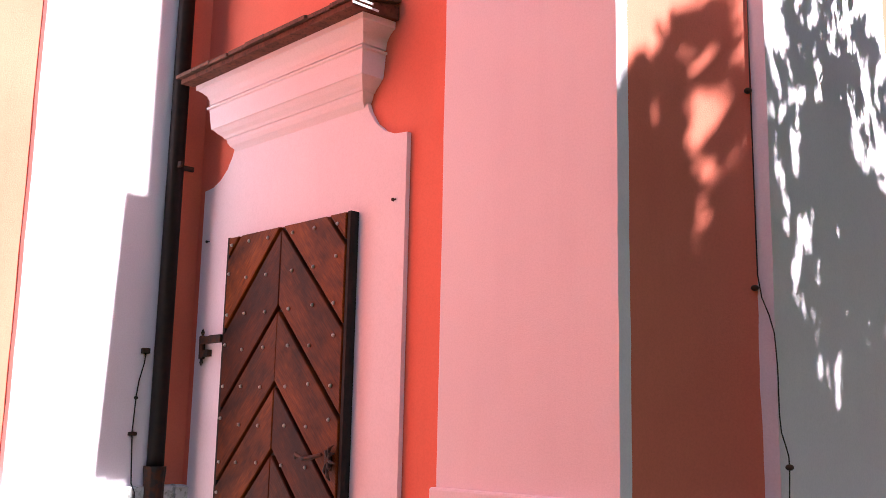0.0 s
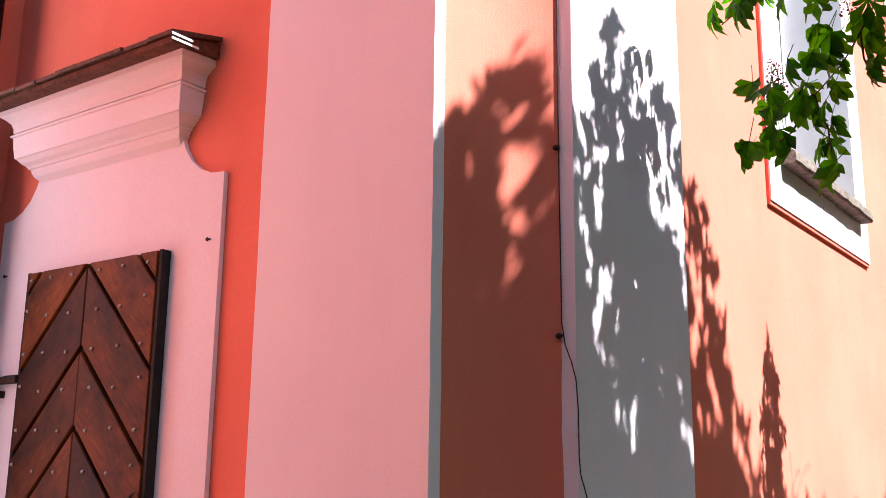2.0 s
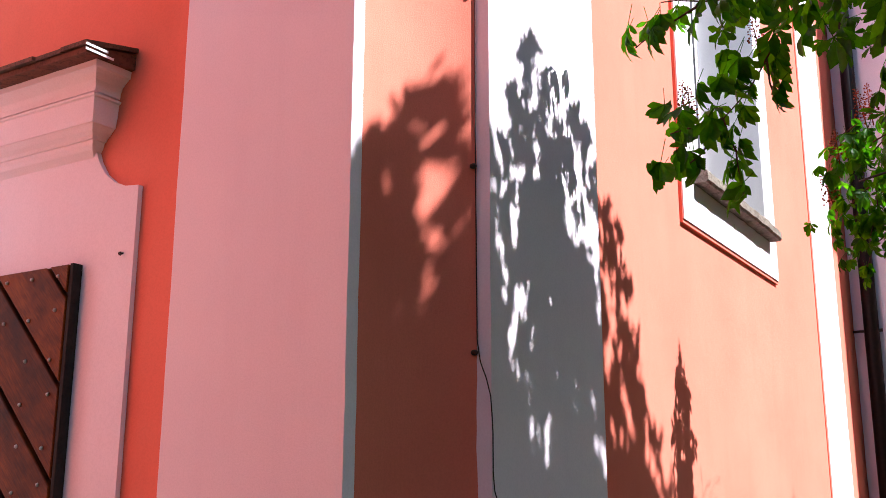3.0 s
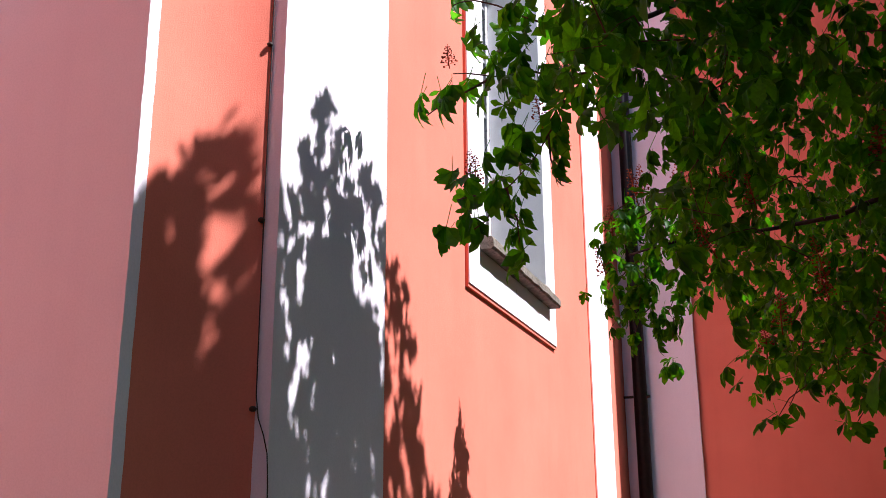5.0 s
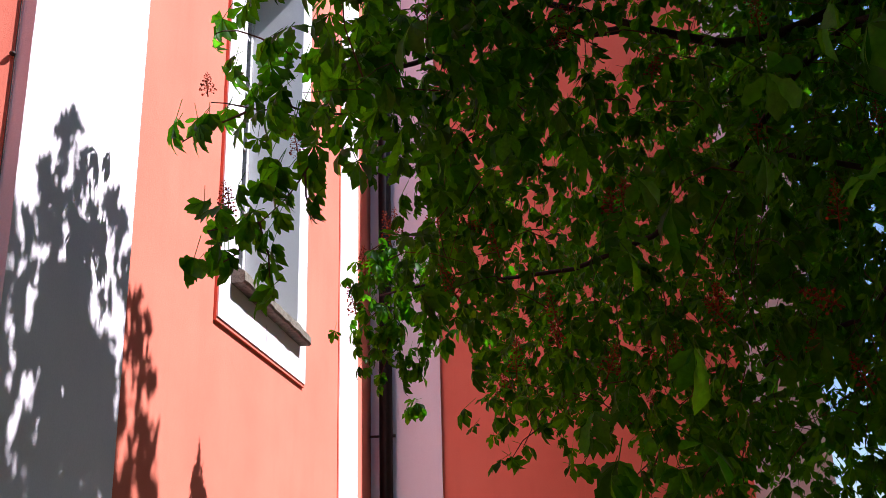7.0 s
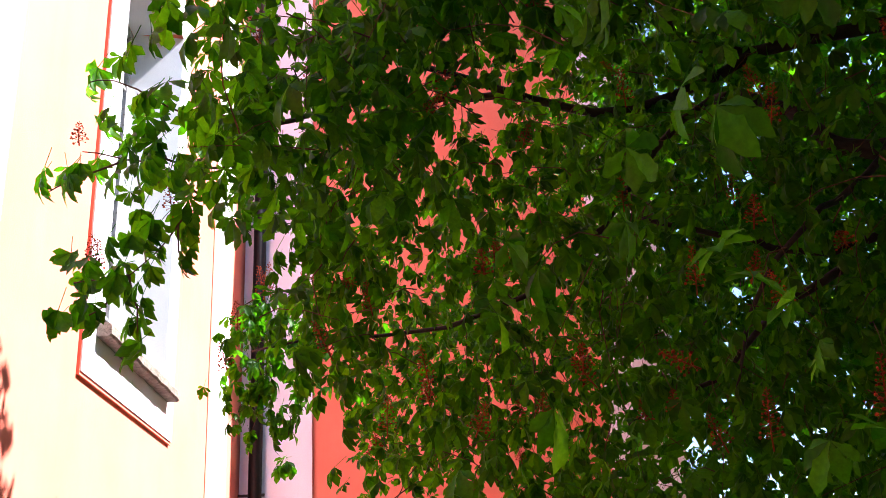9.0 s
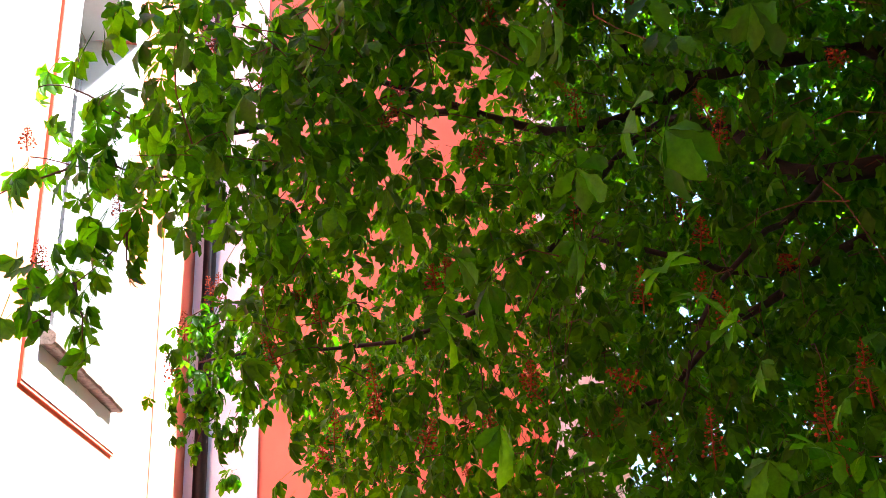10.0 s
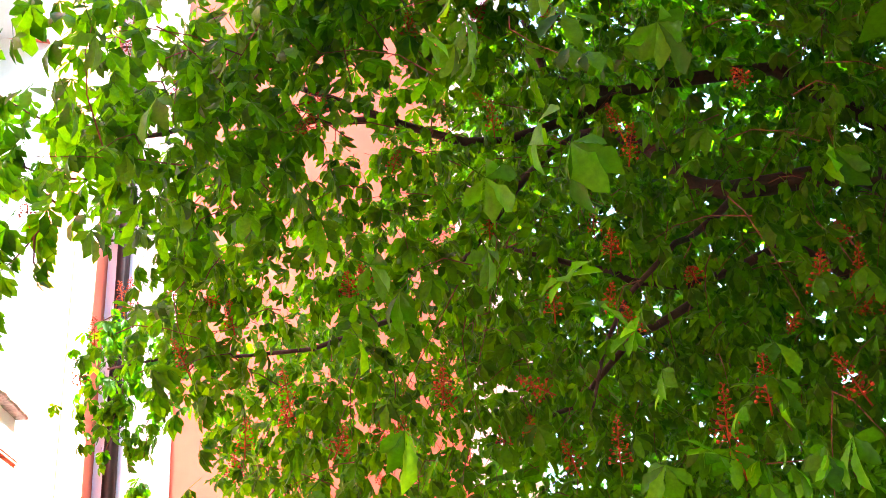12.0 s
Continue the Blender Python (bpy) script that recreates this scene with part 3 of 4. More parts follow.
def leaflet(verts, faces, base, heading, droop, length, width, shape):
    """One obovate leaflet, folded along its midrib and curling down."""
    start = len(verts)
    fwd, side = Vector((math.sin(heading), math.cos(heading), 0)), Vector((math.cos(heading), -math.sin(heading), 0))
    p, prev, fall = Vector(base), 0.0, droop * 0.5
    for t, w in shape:
        p = p + (fwd * math.cos(fall) - Vector((0, 0, 1)) * math.sin(fall)) * (t - prev) * length
        prev, fall = t, fall + droop * 1.3 / len(shape)
        half = w * width / 2 * (1 + 0.20 * math.sin(17 * t + heading * 5))
        raised = Vector((0, 0, 0.42 * half))
        verts += [p - side * half + raised, p, p + side * half + raised]
    for i in range(len(shape) - 1):
        a = start + 3 * i
        faces += [(a, a + 1, a + 4, a + 3), (a + 1, a + 2, a + 5, a + 4)]


def compound_leaf(rng, shape=LEAF_OUTLINE):
    """A palmate leaf of five to seven leaflets on its stalk, from the origin along y."""
    verts, faces = [], []
    stalk = rng.uniform(0.07, 0.12)
    n = rng.choice((5, 5, 5, 6, 7))
    spread = radians(rng.uniform(72, 98))
    droop = rng.uniform(0.2, 0.85)
    tip = Vector((0, stalk, -0.01))
    for k in range(n):
        a = -spread + 2 * spread * k / (n - 1) + rng.uniform(-0.08, 0.08)
        mid = 1.0 - 0.42 * abs(a / spread) ** 1.5
        length = rng.uniform(0.14, 0.18) * mid
        leaflet(verts, faces, tip, a, droop + rng.uniform(-0.15, 0.25), length, length * rng.uniform(0.35, 0.45), shape)
    s = len(verts)
    for q in (Vector((0, 0, 0)), tip):
        verts += [q + Vector((0.0022, 0, 0)), q + Vector((-0.0011, 0, 0.002)), q + Vector((-0.0011, 0, -0.002))]
    faces += [(s, s + 1, s + 4, s + 3), (s + 1, s + 2, s + 5, s + 4), (s + 2, s, s + 3, s + 5)]
    return verts, faces


LEAF_KINDS = [compound_leaf(TREE_RNG) for _ in range(8)]
LEAF_MESHES = []
for lv, lf in [compound_leaf(TREE_RNG, NEAR_OUTLINE) for _ in range(8)]:
    me = bpy.data.meshes.new("leaf")
    me.from_pydata([tuple(v) for v in lv], [], lf)
    me.materials.append(M_LEAF)
    me.polygons.foreach_set("use_smooth", [True] * len(me.polygons))
    LEAF_MESHES.append(me)

# where the crown's shade ends on the long wall (along the wall, height)
SHADE = ((2.2, 2.60), (2.68, 3.08), (2.80, 3.20), (2.92, 3.28), (2.99, 3.34), (3.03, 3.16), (3.06, 2.86), (3.13, 2.84), (3.23, 2.90), (3.27, 3.27), (3.41, 3.40), (3.54, 3.34), (3.61, 3.14), (3.70, 3.06),
         (3.75, 2.98), (3.87, 3.27), (3.97, 3.17), (4.12, 3.10), (4.27, 3.00), (4.46, 2.83), (4.61, 2.62), (4.63, 2.42), (4.66, 2.10), (4.87, 1.92), (4.98, 1.74), (5.20, 1.62), (5.40, 1.60), (5.58, 1.40), (5.70, 1.2))
# sunlit gaps in that shade (along the wall, height, half width, half height)
GAPS = ((2.94, 3.08, .015, .05), (2.96, 2.93, .022, .06), (2.99, 2.83, .012, .04), (2.95, 2.74, .028, .07), (2.98, 2.60, .022, .05), (2.95, 2.52, .015, .05), (3.02, 2.46, .015, .03), (2.95, 2.40, .020, .05),
        (2.91, 2.34, .012, .04), (2.82, 2.93, .006, .05), (2.79, 2.68, .006, .05), (2.83, 2.46, .004, .04), (2.80, 2.36, .004, .04), (2.85, 2.26, .004, .04), (2.76, 2.26, .008, .05), (2.72, 2.40, .006, .05),
        (2.86, 1.90, .008, .04), (3.05, 2.62, .006, .03), (2.77, 2.05, .006, .04),
        (3.28, 2.62, .008, .03), (3.36, 2.74, .008, .03), (3.17, 2.63, .006, .03), (3.70, 2.84, .035, .06), (3.86, 2.84, .04, .07), (3.82, 2.96, .025, .05), (3.99, 2.66, .035, .08), (4.06, 2.54, .03, .07),
        (3.86, 2.60, .02, .06), (3.33, 2.29, .018, .04), (3.26, 2.22, .010, .04), (3.56, 2.24, .012, .04), (3.89, 2.23, .02, .03), (3.69, 2.11, .015, .03), (3.25, 1.97, .012, .04), (3.78, 1.92, .025, .06),
        (3.54, 1.84, .012, .04), (3.51, 1.67, .012, .04), (4.04, 1.66, .02, .05), (3.42, 2.10, .010, .03), (3.62, 1.98, .010, .03), (3.36, 1.76, .010, .04), (3.95, 1.95, .012, .04), (3.66, 2.36, .010, .03), (3.90, 1.74, .010, .03), (3.20, 2.12, .008, .03), (4.06, 2.36, .015, .07), (3.16, 2.41, .012, .04), (3.48, 2.85, .006, .03), (3.81, 2.64, .02, .05),
        (4.28, 2.52, .03, .06), (4.32, 2.30, .04, .07), (4.25, 2.13, .03, .05), (4.43, 2.05, .05, .06), (4.52, 1.87, .05, .05), (4.33, 1.80, .03, .05), (4.71, 1.78, .04, .05), (4.55, 2.42, .03, .06))
SHADE_Y, SHADE_Z = np.array([a for a, b in SHADE]), np.array([b for a, b in SHADE])
FALL_Z, FALL_Y = SUN_DIR.z / SUN_DIR.x, SUN_DIR.y / SUN_DIR.x


def keeps_wall_lit(p, margin=0.06):
    """Whether a leaf at p leaves the open sun on the walls."""
    d = p[0] - C_X
    wy, wz = p[1] - FALL_Y * d, p[2] - FALL_Z * d
    if wz < 0.9:
        return True
    if margin > 0.5 and 2.3 < wy < 5.2:
        return wz < 1.1
    top = np.interp(wy, SHADE_Y, SHADE_Z, left=4.7 if wy < 1.7 else 2.2, right=1.45)
    return wz < top - margin and not (wy < 4.8 and in_gap(wy, wz, 0.055))


def in_gap(wy, wz, edge=0.03):
    return any(((wy - y) / (ry + edge)) ** 2 + ((wz - z) / (rz + edge)) ** 2 < 1 for y, z, ry, rz in GAPS)


def bearing(az, el, dist):
    """A place seen from under the crown's edge, by compass bearing, height angle and distance over ground."""
    a, e = radians(az), radians(el)
    return Vector((dist * math.sin(a), dist * math.cos(a), 1.6 + dist * math.tan(e)))


# lower fringe of the crown, by bearing
FRINGE_AZ = np.array([-14.2, -12.4, -11.0, -9.6, -6.9, -5.4, -4.7, -4.0, -2.7, -1.5, -0.9, 0.1, 1.4, 2.5, 4.2, 5.5, 6.7, 8.7, 11.1, 20.0, 45.0])
FRINGE_EL = np.array([29.0, 24.5, 23.6, 23.3, 22.0, 19.4, 15.2, 12.9, 11.5, 8.9, 7.6, 7.8, 8.6, 6.6, 8.5, 7.2, 5.0, 4.0, 3.2, 3.0, 2.0])

places = []
CLUSTER = bearing(-8.0, 14.5, 5.4)
SUNNY = (bearing(-9.0, 22.0, 4.2), bearing(-5.0, 19.0, 4.8), bearing(-2.0, 12.5, 5.0), bearing(-16.0, 21.0, 3.7), bearing(1.5, 10.5, 5.2), bearing(-6.0, 13.0, 5.2))


def shades_cluster(p, wide=0.7):
    """Whether p stands between the sun and the light-catching cluster."""
    way = p - CLUSTER
    along = way.dot(SUN_DIR)
    return along > 0.4 and (way - SUN_DIR * along).length < wide


def shades_fringe(p, wide=0.6):
    """Whether p stands between the sun and the sunny outer leaves."""
    for spot in SUNNY:
        way = p - spot
        along = way.dot(SUN_DIR)
        if along > 0.35 and (way - SUN_DIR * along).length < wide:
            return True
    return False


def add_leaf(p, heading=None, pitch=None, size=None, check=True, margin=0.06):
    if check and (not keeps_wall_lit(p, margin) or (shades_cluster(p, 0.5) and TREE_RNG.random() < 0.7) or (shades_fringe(p, 0.4) and TREE_RNG.random() < 0.45)):
        return False
    if p.x < C_X + 0.25 and p.y > 2.5:
        return False
    h = TREE_RNG.uniform(0, math.tau) if heading is None else heading
    q = TREE_RNG.gauss(-0.75, 0.45) if pitch is None else pitch
    m = Matrix.Translation(p) @ Matrix.Rotation(h, 4, "Z") @ Matrix.Rotation(q, 4, "X") @ Matrix.Rotation(TREE_RNG.gauss(0, 0.35), 4, "Y")
    k = size or TREE_RNG.uniform(0.36, 0.66)
    places.append((m @ Matrix.Scale(k, 4) @ Matrix.Translation((0, -0.13, 0.03)), TREE_RNG.randrange(len(LEAF_KINDS))))
    return True


# leaves come in whorls at twig ends
twigs = []


def whorl(centre, n, spread=0.10, **more):
    done = 0
    for _ in range(n):
        off = Vector((TREE_RNG.gauss(0, spread), TREE_RNG.gauss(0, spread), TREE_RNG.gauss(0, spread * 0.7)))
        out = math.atan2(-off.x, off.y) + TREE_RNG.gauss(0, 0.5)
        done += add_leaf(centre + off, heading=out, **more)
    if done and len(twigs) < 1500:
        twigs.append(centre)
    return done


BOUGH_LINES = (((5.0, 5.0, 2.9), bearing(36.2, 22.8, 4.6), bearing(29.5, 23.5, 4.3), bearing(26.5, 24.5, 4.3), bearing(20.2, 28, 4.6)),
         ((4.95, 5.0, 3.4), bearing(32.6, 29.4, 4.9), bearing(23.3, 30, 4.8), bearing(18.6, 31.6, 4.8), bearing(17.6, 34.7, 4.8)),
         ((4.95, 5.0, 2.5), bearing(31.5, 20, 4.8), bearing(26.9, 19, 4.7), bearing(21.2, 20.2, 4.6), bearing(15.1, 22.2, 4.6)),
         (bearing(23.3, 30, 4.8), bearing(13, 28.4, 4.7), bearing(7.9, 30.1, 4.5), bearing(2.7, 31.8, 4.3), bearing(-2.5, 32.8, 4.1)),
         (bearing(7.9, 30.1, 4.5), bearing(3.7, 30.1, 4.4), bearing(-1.4, 30.5, 4.2), bearing(-7.5, 28.8, 4), bearing(-11.6, 27.2, 3.8)),
         (bearing(26.9, 19, 4.7), bearing(22.3, 16.6, 4.6), bearing(18.6, 13, 4.6), bearing(13, 10.9, 4.6)),
         (bearing(20.2, 28, 4.6), bearing(13, 22.2, 4.4), bearing(4.7, 17.6, 4.6), bearing(-2.5, 16.7, 4.8), bearing(-8.6, 16, 4.9)),
         (bearing(29.5, 23.5, 4.3), bearing(25.4, 21.2, 4), bearing(21.3, 17.1, 3.8), bearing(19.3, 11.9, 3.7)))
LIMB_SPOTS = [Vector(a).lerp(Vector(b), k / 8) for line in BOUGH_LINES[:5] for a, b in zip(line, line[1:]) for k in range(9)]


def crowds_limb(p):
    """Whether a whorl at p hangs close below or before a limb."""
    eye = Vector((0, 0, 1.6))
    way = (p - eye).normalized()
    near = (p - eye).length
    return any((q - eye).length > near - 0.25 and way.angle(q - eye) < 0.024 for q in LIMB_SPOTS)


# main mass in front of the end wall
made = 0
while made < 12500:
    az = -13.5 + 59.5 * TREE_RNG.random() ** 0.95
    el = TREE_RNG.uniform(3, 40)
    low = np.interp(az, FRINGE_AZ, FRINGE_EL)
    if el < low + 0.6:
        continue
    # the sun must pass over the boughs to the long wall, so high ones hang near
    steep = math.tan(radians(el)) - FALL_Z * math.sin(radians(az))
    far = min(7.9, 2.2 / steep) if steep > 0 else 7.9
    if far < 1.9:
        continue
    near = min(3.0, 0.62 * far)
    dist = near + (far - near) * TREE_RNG.random() ** 0.7 if TREE_RNG.random() > 0.007 else TREE_RNG.uniform(1.5, 2.4)
    if dist < 2.3 and az < 2:
        continue
    spot = bearing(az, el, dist)
    if -13 < az < 2.5 and 9 < el < 27 and TREE_RNG.random() < 0.12 or (az < -1 and el > 19 and TREE_RNG.random() < 0.62):
        continue
    if 3.4 < az < 7.4 and 26 < el < 35 and TREE_RNG.random() < 0.72:
        continue
    if crowds_limb(spot) and TREE_RNG.random() < 0.25:
        continue
    made += whorl(spot, TREE_RNG.choice((3, 4, 5)))

# thick boughs over the fringe's inner end
made = 0
while made < 180:
    spot = bearing(TREE_RNG.uniform(-12.5, 2), TREE_RNG.uniform(25, 39), TREE_RNG.uniform(2.3, 4.0))
    if not (crowds_limb(spot) and TREE_RNG.random() < 0.6):
        made += whorl(spot, 4)

# far boughs between the wall's end and the trunk
made = 0
while made < 2000:
    made += whorl(bearing(TREE_RNG.uniform(9.8, 26), TREE_RNG.uniform(12, 38), TREE_RNG.uniform(5.2, 8.5)), 4)

# denser sprays before the end wall's edge
made = 0
while made < 420:
    made += whorl(bearing(TREE_RNG.uniform(10.3, 17.5), TREE_RNG.uniform(25, 38), TREE_RNG.uniform(4.5, 6.4)), 4)
made = 0
while made < 520:
    az, el = TREE_RNG.uniform(-6.0, 4.0), TREE_RNG.uniform(8, 25)
    if el > np.interp(az, FRINGE_AZ, FRINGE_EL) + 0.8:
        far = min(7.5, 2.2 / (math.tan(radians(el)) - FALL_Z * math.sin(radians(az))))
        made += whorl(bearing(az, el, far * TREE_RNG.uniform(0.72, 1.0)), 4)
made = 0
while made < 230:
    made += whorl(bearing(TREE_RNG.uniform(2.0, 9.5), TREE_RNG.uniform(13, 24.5), TREE_RNG.uniform(4.8, 7.2)), 4)
made = 0
while made < 900:
    made += whorl(bearing(TREE_RNG.uniform(24, 37), TREE_RNG.uniform(3, 22), TREE_RNG.uniform(5.0, 8.0)), 4)

# single leaves that hang close overhead (bearing, height angle, distance)
CLOSE_LEAVES = ((-12.6, 33.1, 2.3), (-9.5, 33.9, 2.2), (-10.6, 30.0, 2.4), (-6.5, 34.5, 2.3), (-5.7, 30.7, 2.2), (-3.2, 30.8, 2.5), (-13.8, 34.4, 2.4), (-0.5, 34.5, 2.6), (-3.6, 33.4, 2.7), (0.6, 27.4, 3.0), (4.3, 29.0, 3.0), (21.1, 28.4, 1.45), (22.7, 26.5, 1.5), (17.3, 25.9, 1.6), (9.5, 19.4, 2.1), (8.4, 21.5, 2.2), (7.5, 17.0, 2.2), (22.5, 34.4, 1.9), (28.6, 32.6, 1.9), (36.5, 23.2, 2.2), (30.9, 12.0, 2.4), (34.5, 8.7, 2.2), (15.2, 21.6, 2.4), (12.5, 25.4, 2.6))
for az, el, dist in CLOSE_LEAVES:
    add_leaf(bearing(az, el, dist), check=False, size=TREE_RNG.uniform(0.62, 0.85), pitch=TREE_RNG.uniform(-1.2, -0.5))

# light-catching cluster that hangs out beyond the fringe
LIT_CLUSTER = ((-10.0, 17.4), (-8.9, 18.0), (-7.9, 18.7), (-6.9, 18.5), (-6.0, 18.6), (-5.0, 18.4), (-9.1, 17.0), (-8.1, 17.3), (-7.1, 17.4), (-5.9, 17.5), (-4.9, 17.4),
               (-9.5, 16.1), (-8.4, 16.0), (-7.3, 16.3), (-6.3, 16.2), (-5.0, 16.1), (-9.8, 14.0), (-8.9, 15.1), (-7.9, 14.7), (-6.9, 15.0), (-5.8, 13.8), (-9.5, 12.2), (-8.3, 13.1),
               (-7.5, 13.6), (-8.6, 11.5), (-7.4, 12.1), (-6.5, 11.3), (-6.6, 9.7), (-6.7, 12.6), (-8.0, 13.9))
for az, el in LIT_CLUSTER:
    whorl(bearing(az, el, 5.4 + TREE_RNG.uniform(-0.12, 0.12)), 6, 0.05, check=False, size=TREE_RNG.uniform(0.42, 0.66))
# shoots hanging from the fringe
HANGING = ((-0.6, 7.3), (-1.4, 6.5), (1.0, 8.5), (2.6, 6.2), (3.8, 7.9), (4.8, 4.5), (5.6, 3.9), (6.8, 5.1), (-0.2, 8.8), (1.4, 9.7), (3.3, 9.5), (8.1, 5.9), (9.1, 4.9), (9.3, 3.7), (11.1, 4.4))
for az, el in HANGING:
    whorl(bearing(az, el, 5.0), 2, 0.05, check=False, size=TREE_RNG.uniform(0.55, 0.75))
# branch before the window
WINDOW_BRANCH = ((-20.5, 24.2), (-19.6, 24.6), (-18.8, 25.1), (-17.9, 25.6), (-16.6, 25.5), (-17.5, 27.7), (-15.8, 28.9), (-15.3, 27.1), (-15.7, 26.4), (-14.4, 26.2),
                 (-15.1, 24.7), (-14.0, 25.1), (-13.0, 25.8), (-12.0, 26.4), (-13.0, 28.6), (-11.7, 23.8), (-11.1, 23.5), (-12.4, 22.6), (-13.9, 22.7), (-14.8, 22.4),
                 (-12.1, 24.7), (-15.3, 21.2), (-14.3, 21.4), (-16.7, 20.8), (-16.1, 19.9), (-18.4, 19.6), (-17.4, 19.6), (-16.1, 19.2), (-12.5, 20.7), (-14.2, 20.1),
                 (-19.0, 30.0), (-18.1, 30.3), (-16.9, 30.8), (-14.6, 29.9), (-15.2, 28.1), (-13.8, 27.4), (-10.9, 27.6), (-9.8, 28.4), (-9.5, 24.5), (-9.8, 26.6),
                 (-11.6, 29.1), (-10.5, 29.7), (-8.7, 26.8), (-8.3, 28.3))
BRANCH_TIPS = ((-15.2, 18.9), (-14.2, 18.4), (-19.0, 17.1), (-18.0, 17.7), (-17.1, 17.3), (-15.3, 17.0), (-14.5, 16.9), (-14.7, 15.9))
for az, el in WINDOW_BRANCH + BRANCH_TIPS:
    for _ in range(TREE_RNG.choice((1, 2, 2))):
        p = bearing(az, el, 3.9 + TREE_RNG.uniform(-0.12, 0.12)) + Vector((TREE_RNG.gauss(0, 0.022), TREE_RNG.gauss(0, 0.04), TREE_RNG.gauss(0.03, 0.02)))
        add_leaf(p, heading=TREE_RNG.gauss(1.2, 0.7), pitch=TREE_RNG.gauss(-0.85, 0.25), check=False, size=TREE_RNG.uniform(0.64, 0.88))

BRANCH_SPOTS = (bearing(-18, 24.9, 3.9), bearing(-17.8, 18.6, 3.9), bearing(-14.8, 20.0, 3.9), bearing(-14.5, 26.5, 3.9))
# overhead boughs whose shade dapples the hollow corner and the pilaster
canopy = []
made = 0
while made < 9300:
    wy = TREE_RNG.uniform(2.2, 5.6) if TREE_RNG.random() < 0.6 else TREE_RNG.uniform(2.5, 3.1)
    wz = TREE_RNG.uniform(0.3, 3.4)
    deep = np.interp(wy, SHADE_Y, SHADE_Z) - wz
    size = TREE_RNG.uniform(0.30, 0.46) if deep < 0.5 else TREE_RNG.uniform(0.40, 0.62)
    if deep < 0.05 or TREE_RNG.random() > 0.22 + 0.9 * deep or in_gap(wy, wz, 0.042 if wy < 3.1 else 0.10 * size):
        continue
    for reach in (1.3, 1.7, 2.1, 2.6, 3.0, 3.4):
        d = reach + TREE_RNG.uniform(0, 0.4) + (0.9 if wy < 3.1 else 0)
        p = Vector((C_X + d, wy + FALL_Y * d, wz + FALL_Z * d))
        el = math.degrees(math.atan2(p.z - 1.6, math.hypot(p.x, p.y)))
        if el > 38:
            break
    made += 1
    hides = shades_cluster(p, 0.4) or any((p - q - SUN_DIR * (p - q).dot(SUN_DIR)).length < 0.14 for q in BRANCH_SPOTS)
    if el > 38 and not (hides and TREE_RNG.random() < 0.2):
        canopy.append((p, size * 0.18))

# upright flowering shoots whose shade tops the dappled pilaster and the edge on the wall
SHADE_SHOOTS = ((3.30, 3.20), (3.38, 3.33), (3.44, 3.36), (3.50, 3.30), (3.88, 3.22), (3.93, 3.12), (4.30, 2.94), (4.48, 2.76))
SHADE_SPOTS = []
for wy, wz in SHADE_SHOOTS:
    d = TREE_RNG.uniform(1.5, 1.9)
    p = Vector((C_X + d, wy + FALL_Y * d, wz + FALL_Z * d))
    SHADE_SPOTS.append(p)
    for _ in range(3):
        add_leaf(p + Vector((TREE_RNG.gauss(0, 0.05), TREE_RNG.gauss(0, 0.02), TREE_RNG.gauss(-0.14, 0.05))), pitch=-1.2, check=False, size=TREE_RNG.uniform(0.26, 0.38))

# rest of the crown, overhead and beyond
upper = []
while len(upper) < 9500:
    v = Vector((TREE_RNG.uniform(-1, 1), TREE_RNG.uniform(-1, 1), TREE_RNG.uniform(-1, 1)))
    if v.length > 1:
        continue
    p = Vector((5.4 + v.x * 5.8, 3.9 + v.y * 7.2, 6.4 + v.z * 4.9))
    ground = math.hypot(p.x, p.y)
    az, el = math.degrees(math.atan2(p.x, p.y)), math.degrees(math.atan2(p.z - 1.6, ground))
    behind = TREE_RNG.random() < 0.7 and az > 11 and p.y > 3 and ground > 6.8 and el > 4
    if p.z < (1.1 if p.x > 3 else 2.2) or (-25 < az < 42 and el < 39 and not behind) or (az <= -25 and el < 60) or not keeps_wall_lit(p, 1.5) or (p - Vector((0, 0, 1.6))).length < 1.6:
        continue
    if TREE_RNG.random() < 0.85 and (shades_cluster(p) or shades_fringe(p, 0.4)):
        continue
    upper.append(p)

made = 0
while made < 12500:
    v = Vector((TREE_RNG.uniform(-1, 1), TREE_RNG.uniform(-1, 1), TREE_RNG.uniform(-1, 1)))
    p = Vector((6.4 + v.x * 4.2, 5.8 + v.y * 5.0, 6.6 + v.z * 4.4))
    az, el = math.degrees(math.atan2(p.x, p.y)), math.degrees(math.atan2(p.z - 1.6, math.hypot(p.x, p.y)))
    if v.length < 1 and p.z > 1.3 and (az > 44 or el > 39) and keeps_wall_lit(p, 1.5) and not shades_cluster(p) and not shades_fringe(p, 0.4):
        upper.append(p)
        made += 1

# back of the crown, beyond the end of the wall
made = 0
while made < 1300:
    p = bearing(TREE_RNG.uniform(13, 48), TREE_RNG.uniform(5, 41), TREE_RNG.uniform(6.0, 9.0))
    if keeps_wall_lit(p):
        canopy.append((p, TREE_RNG.uniform(0.13, 0.20)))
        made += 1

# dense middle of the crown, between the sun and the boughs beneath
made = 0
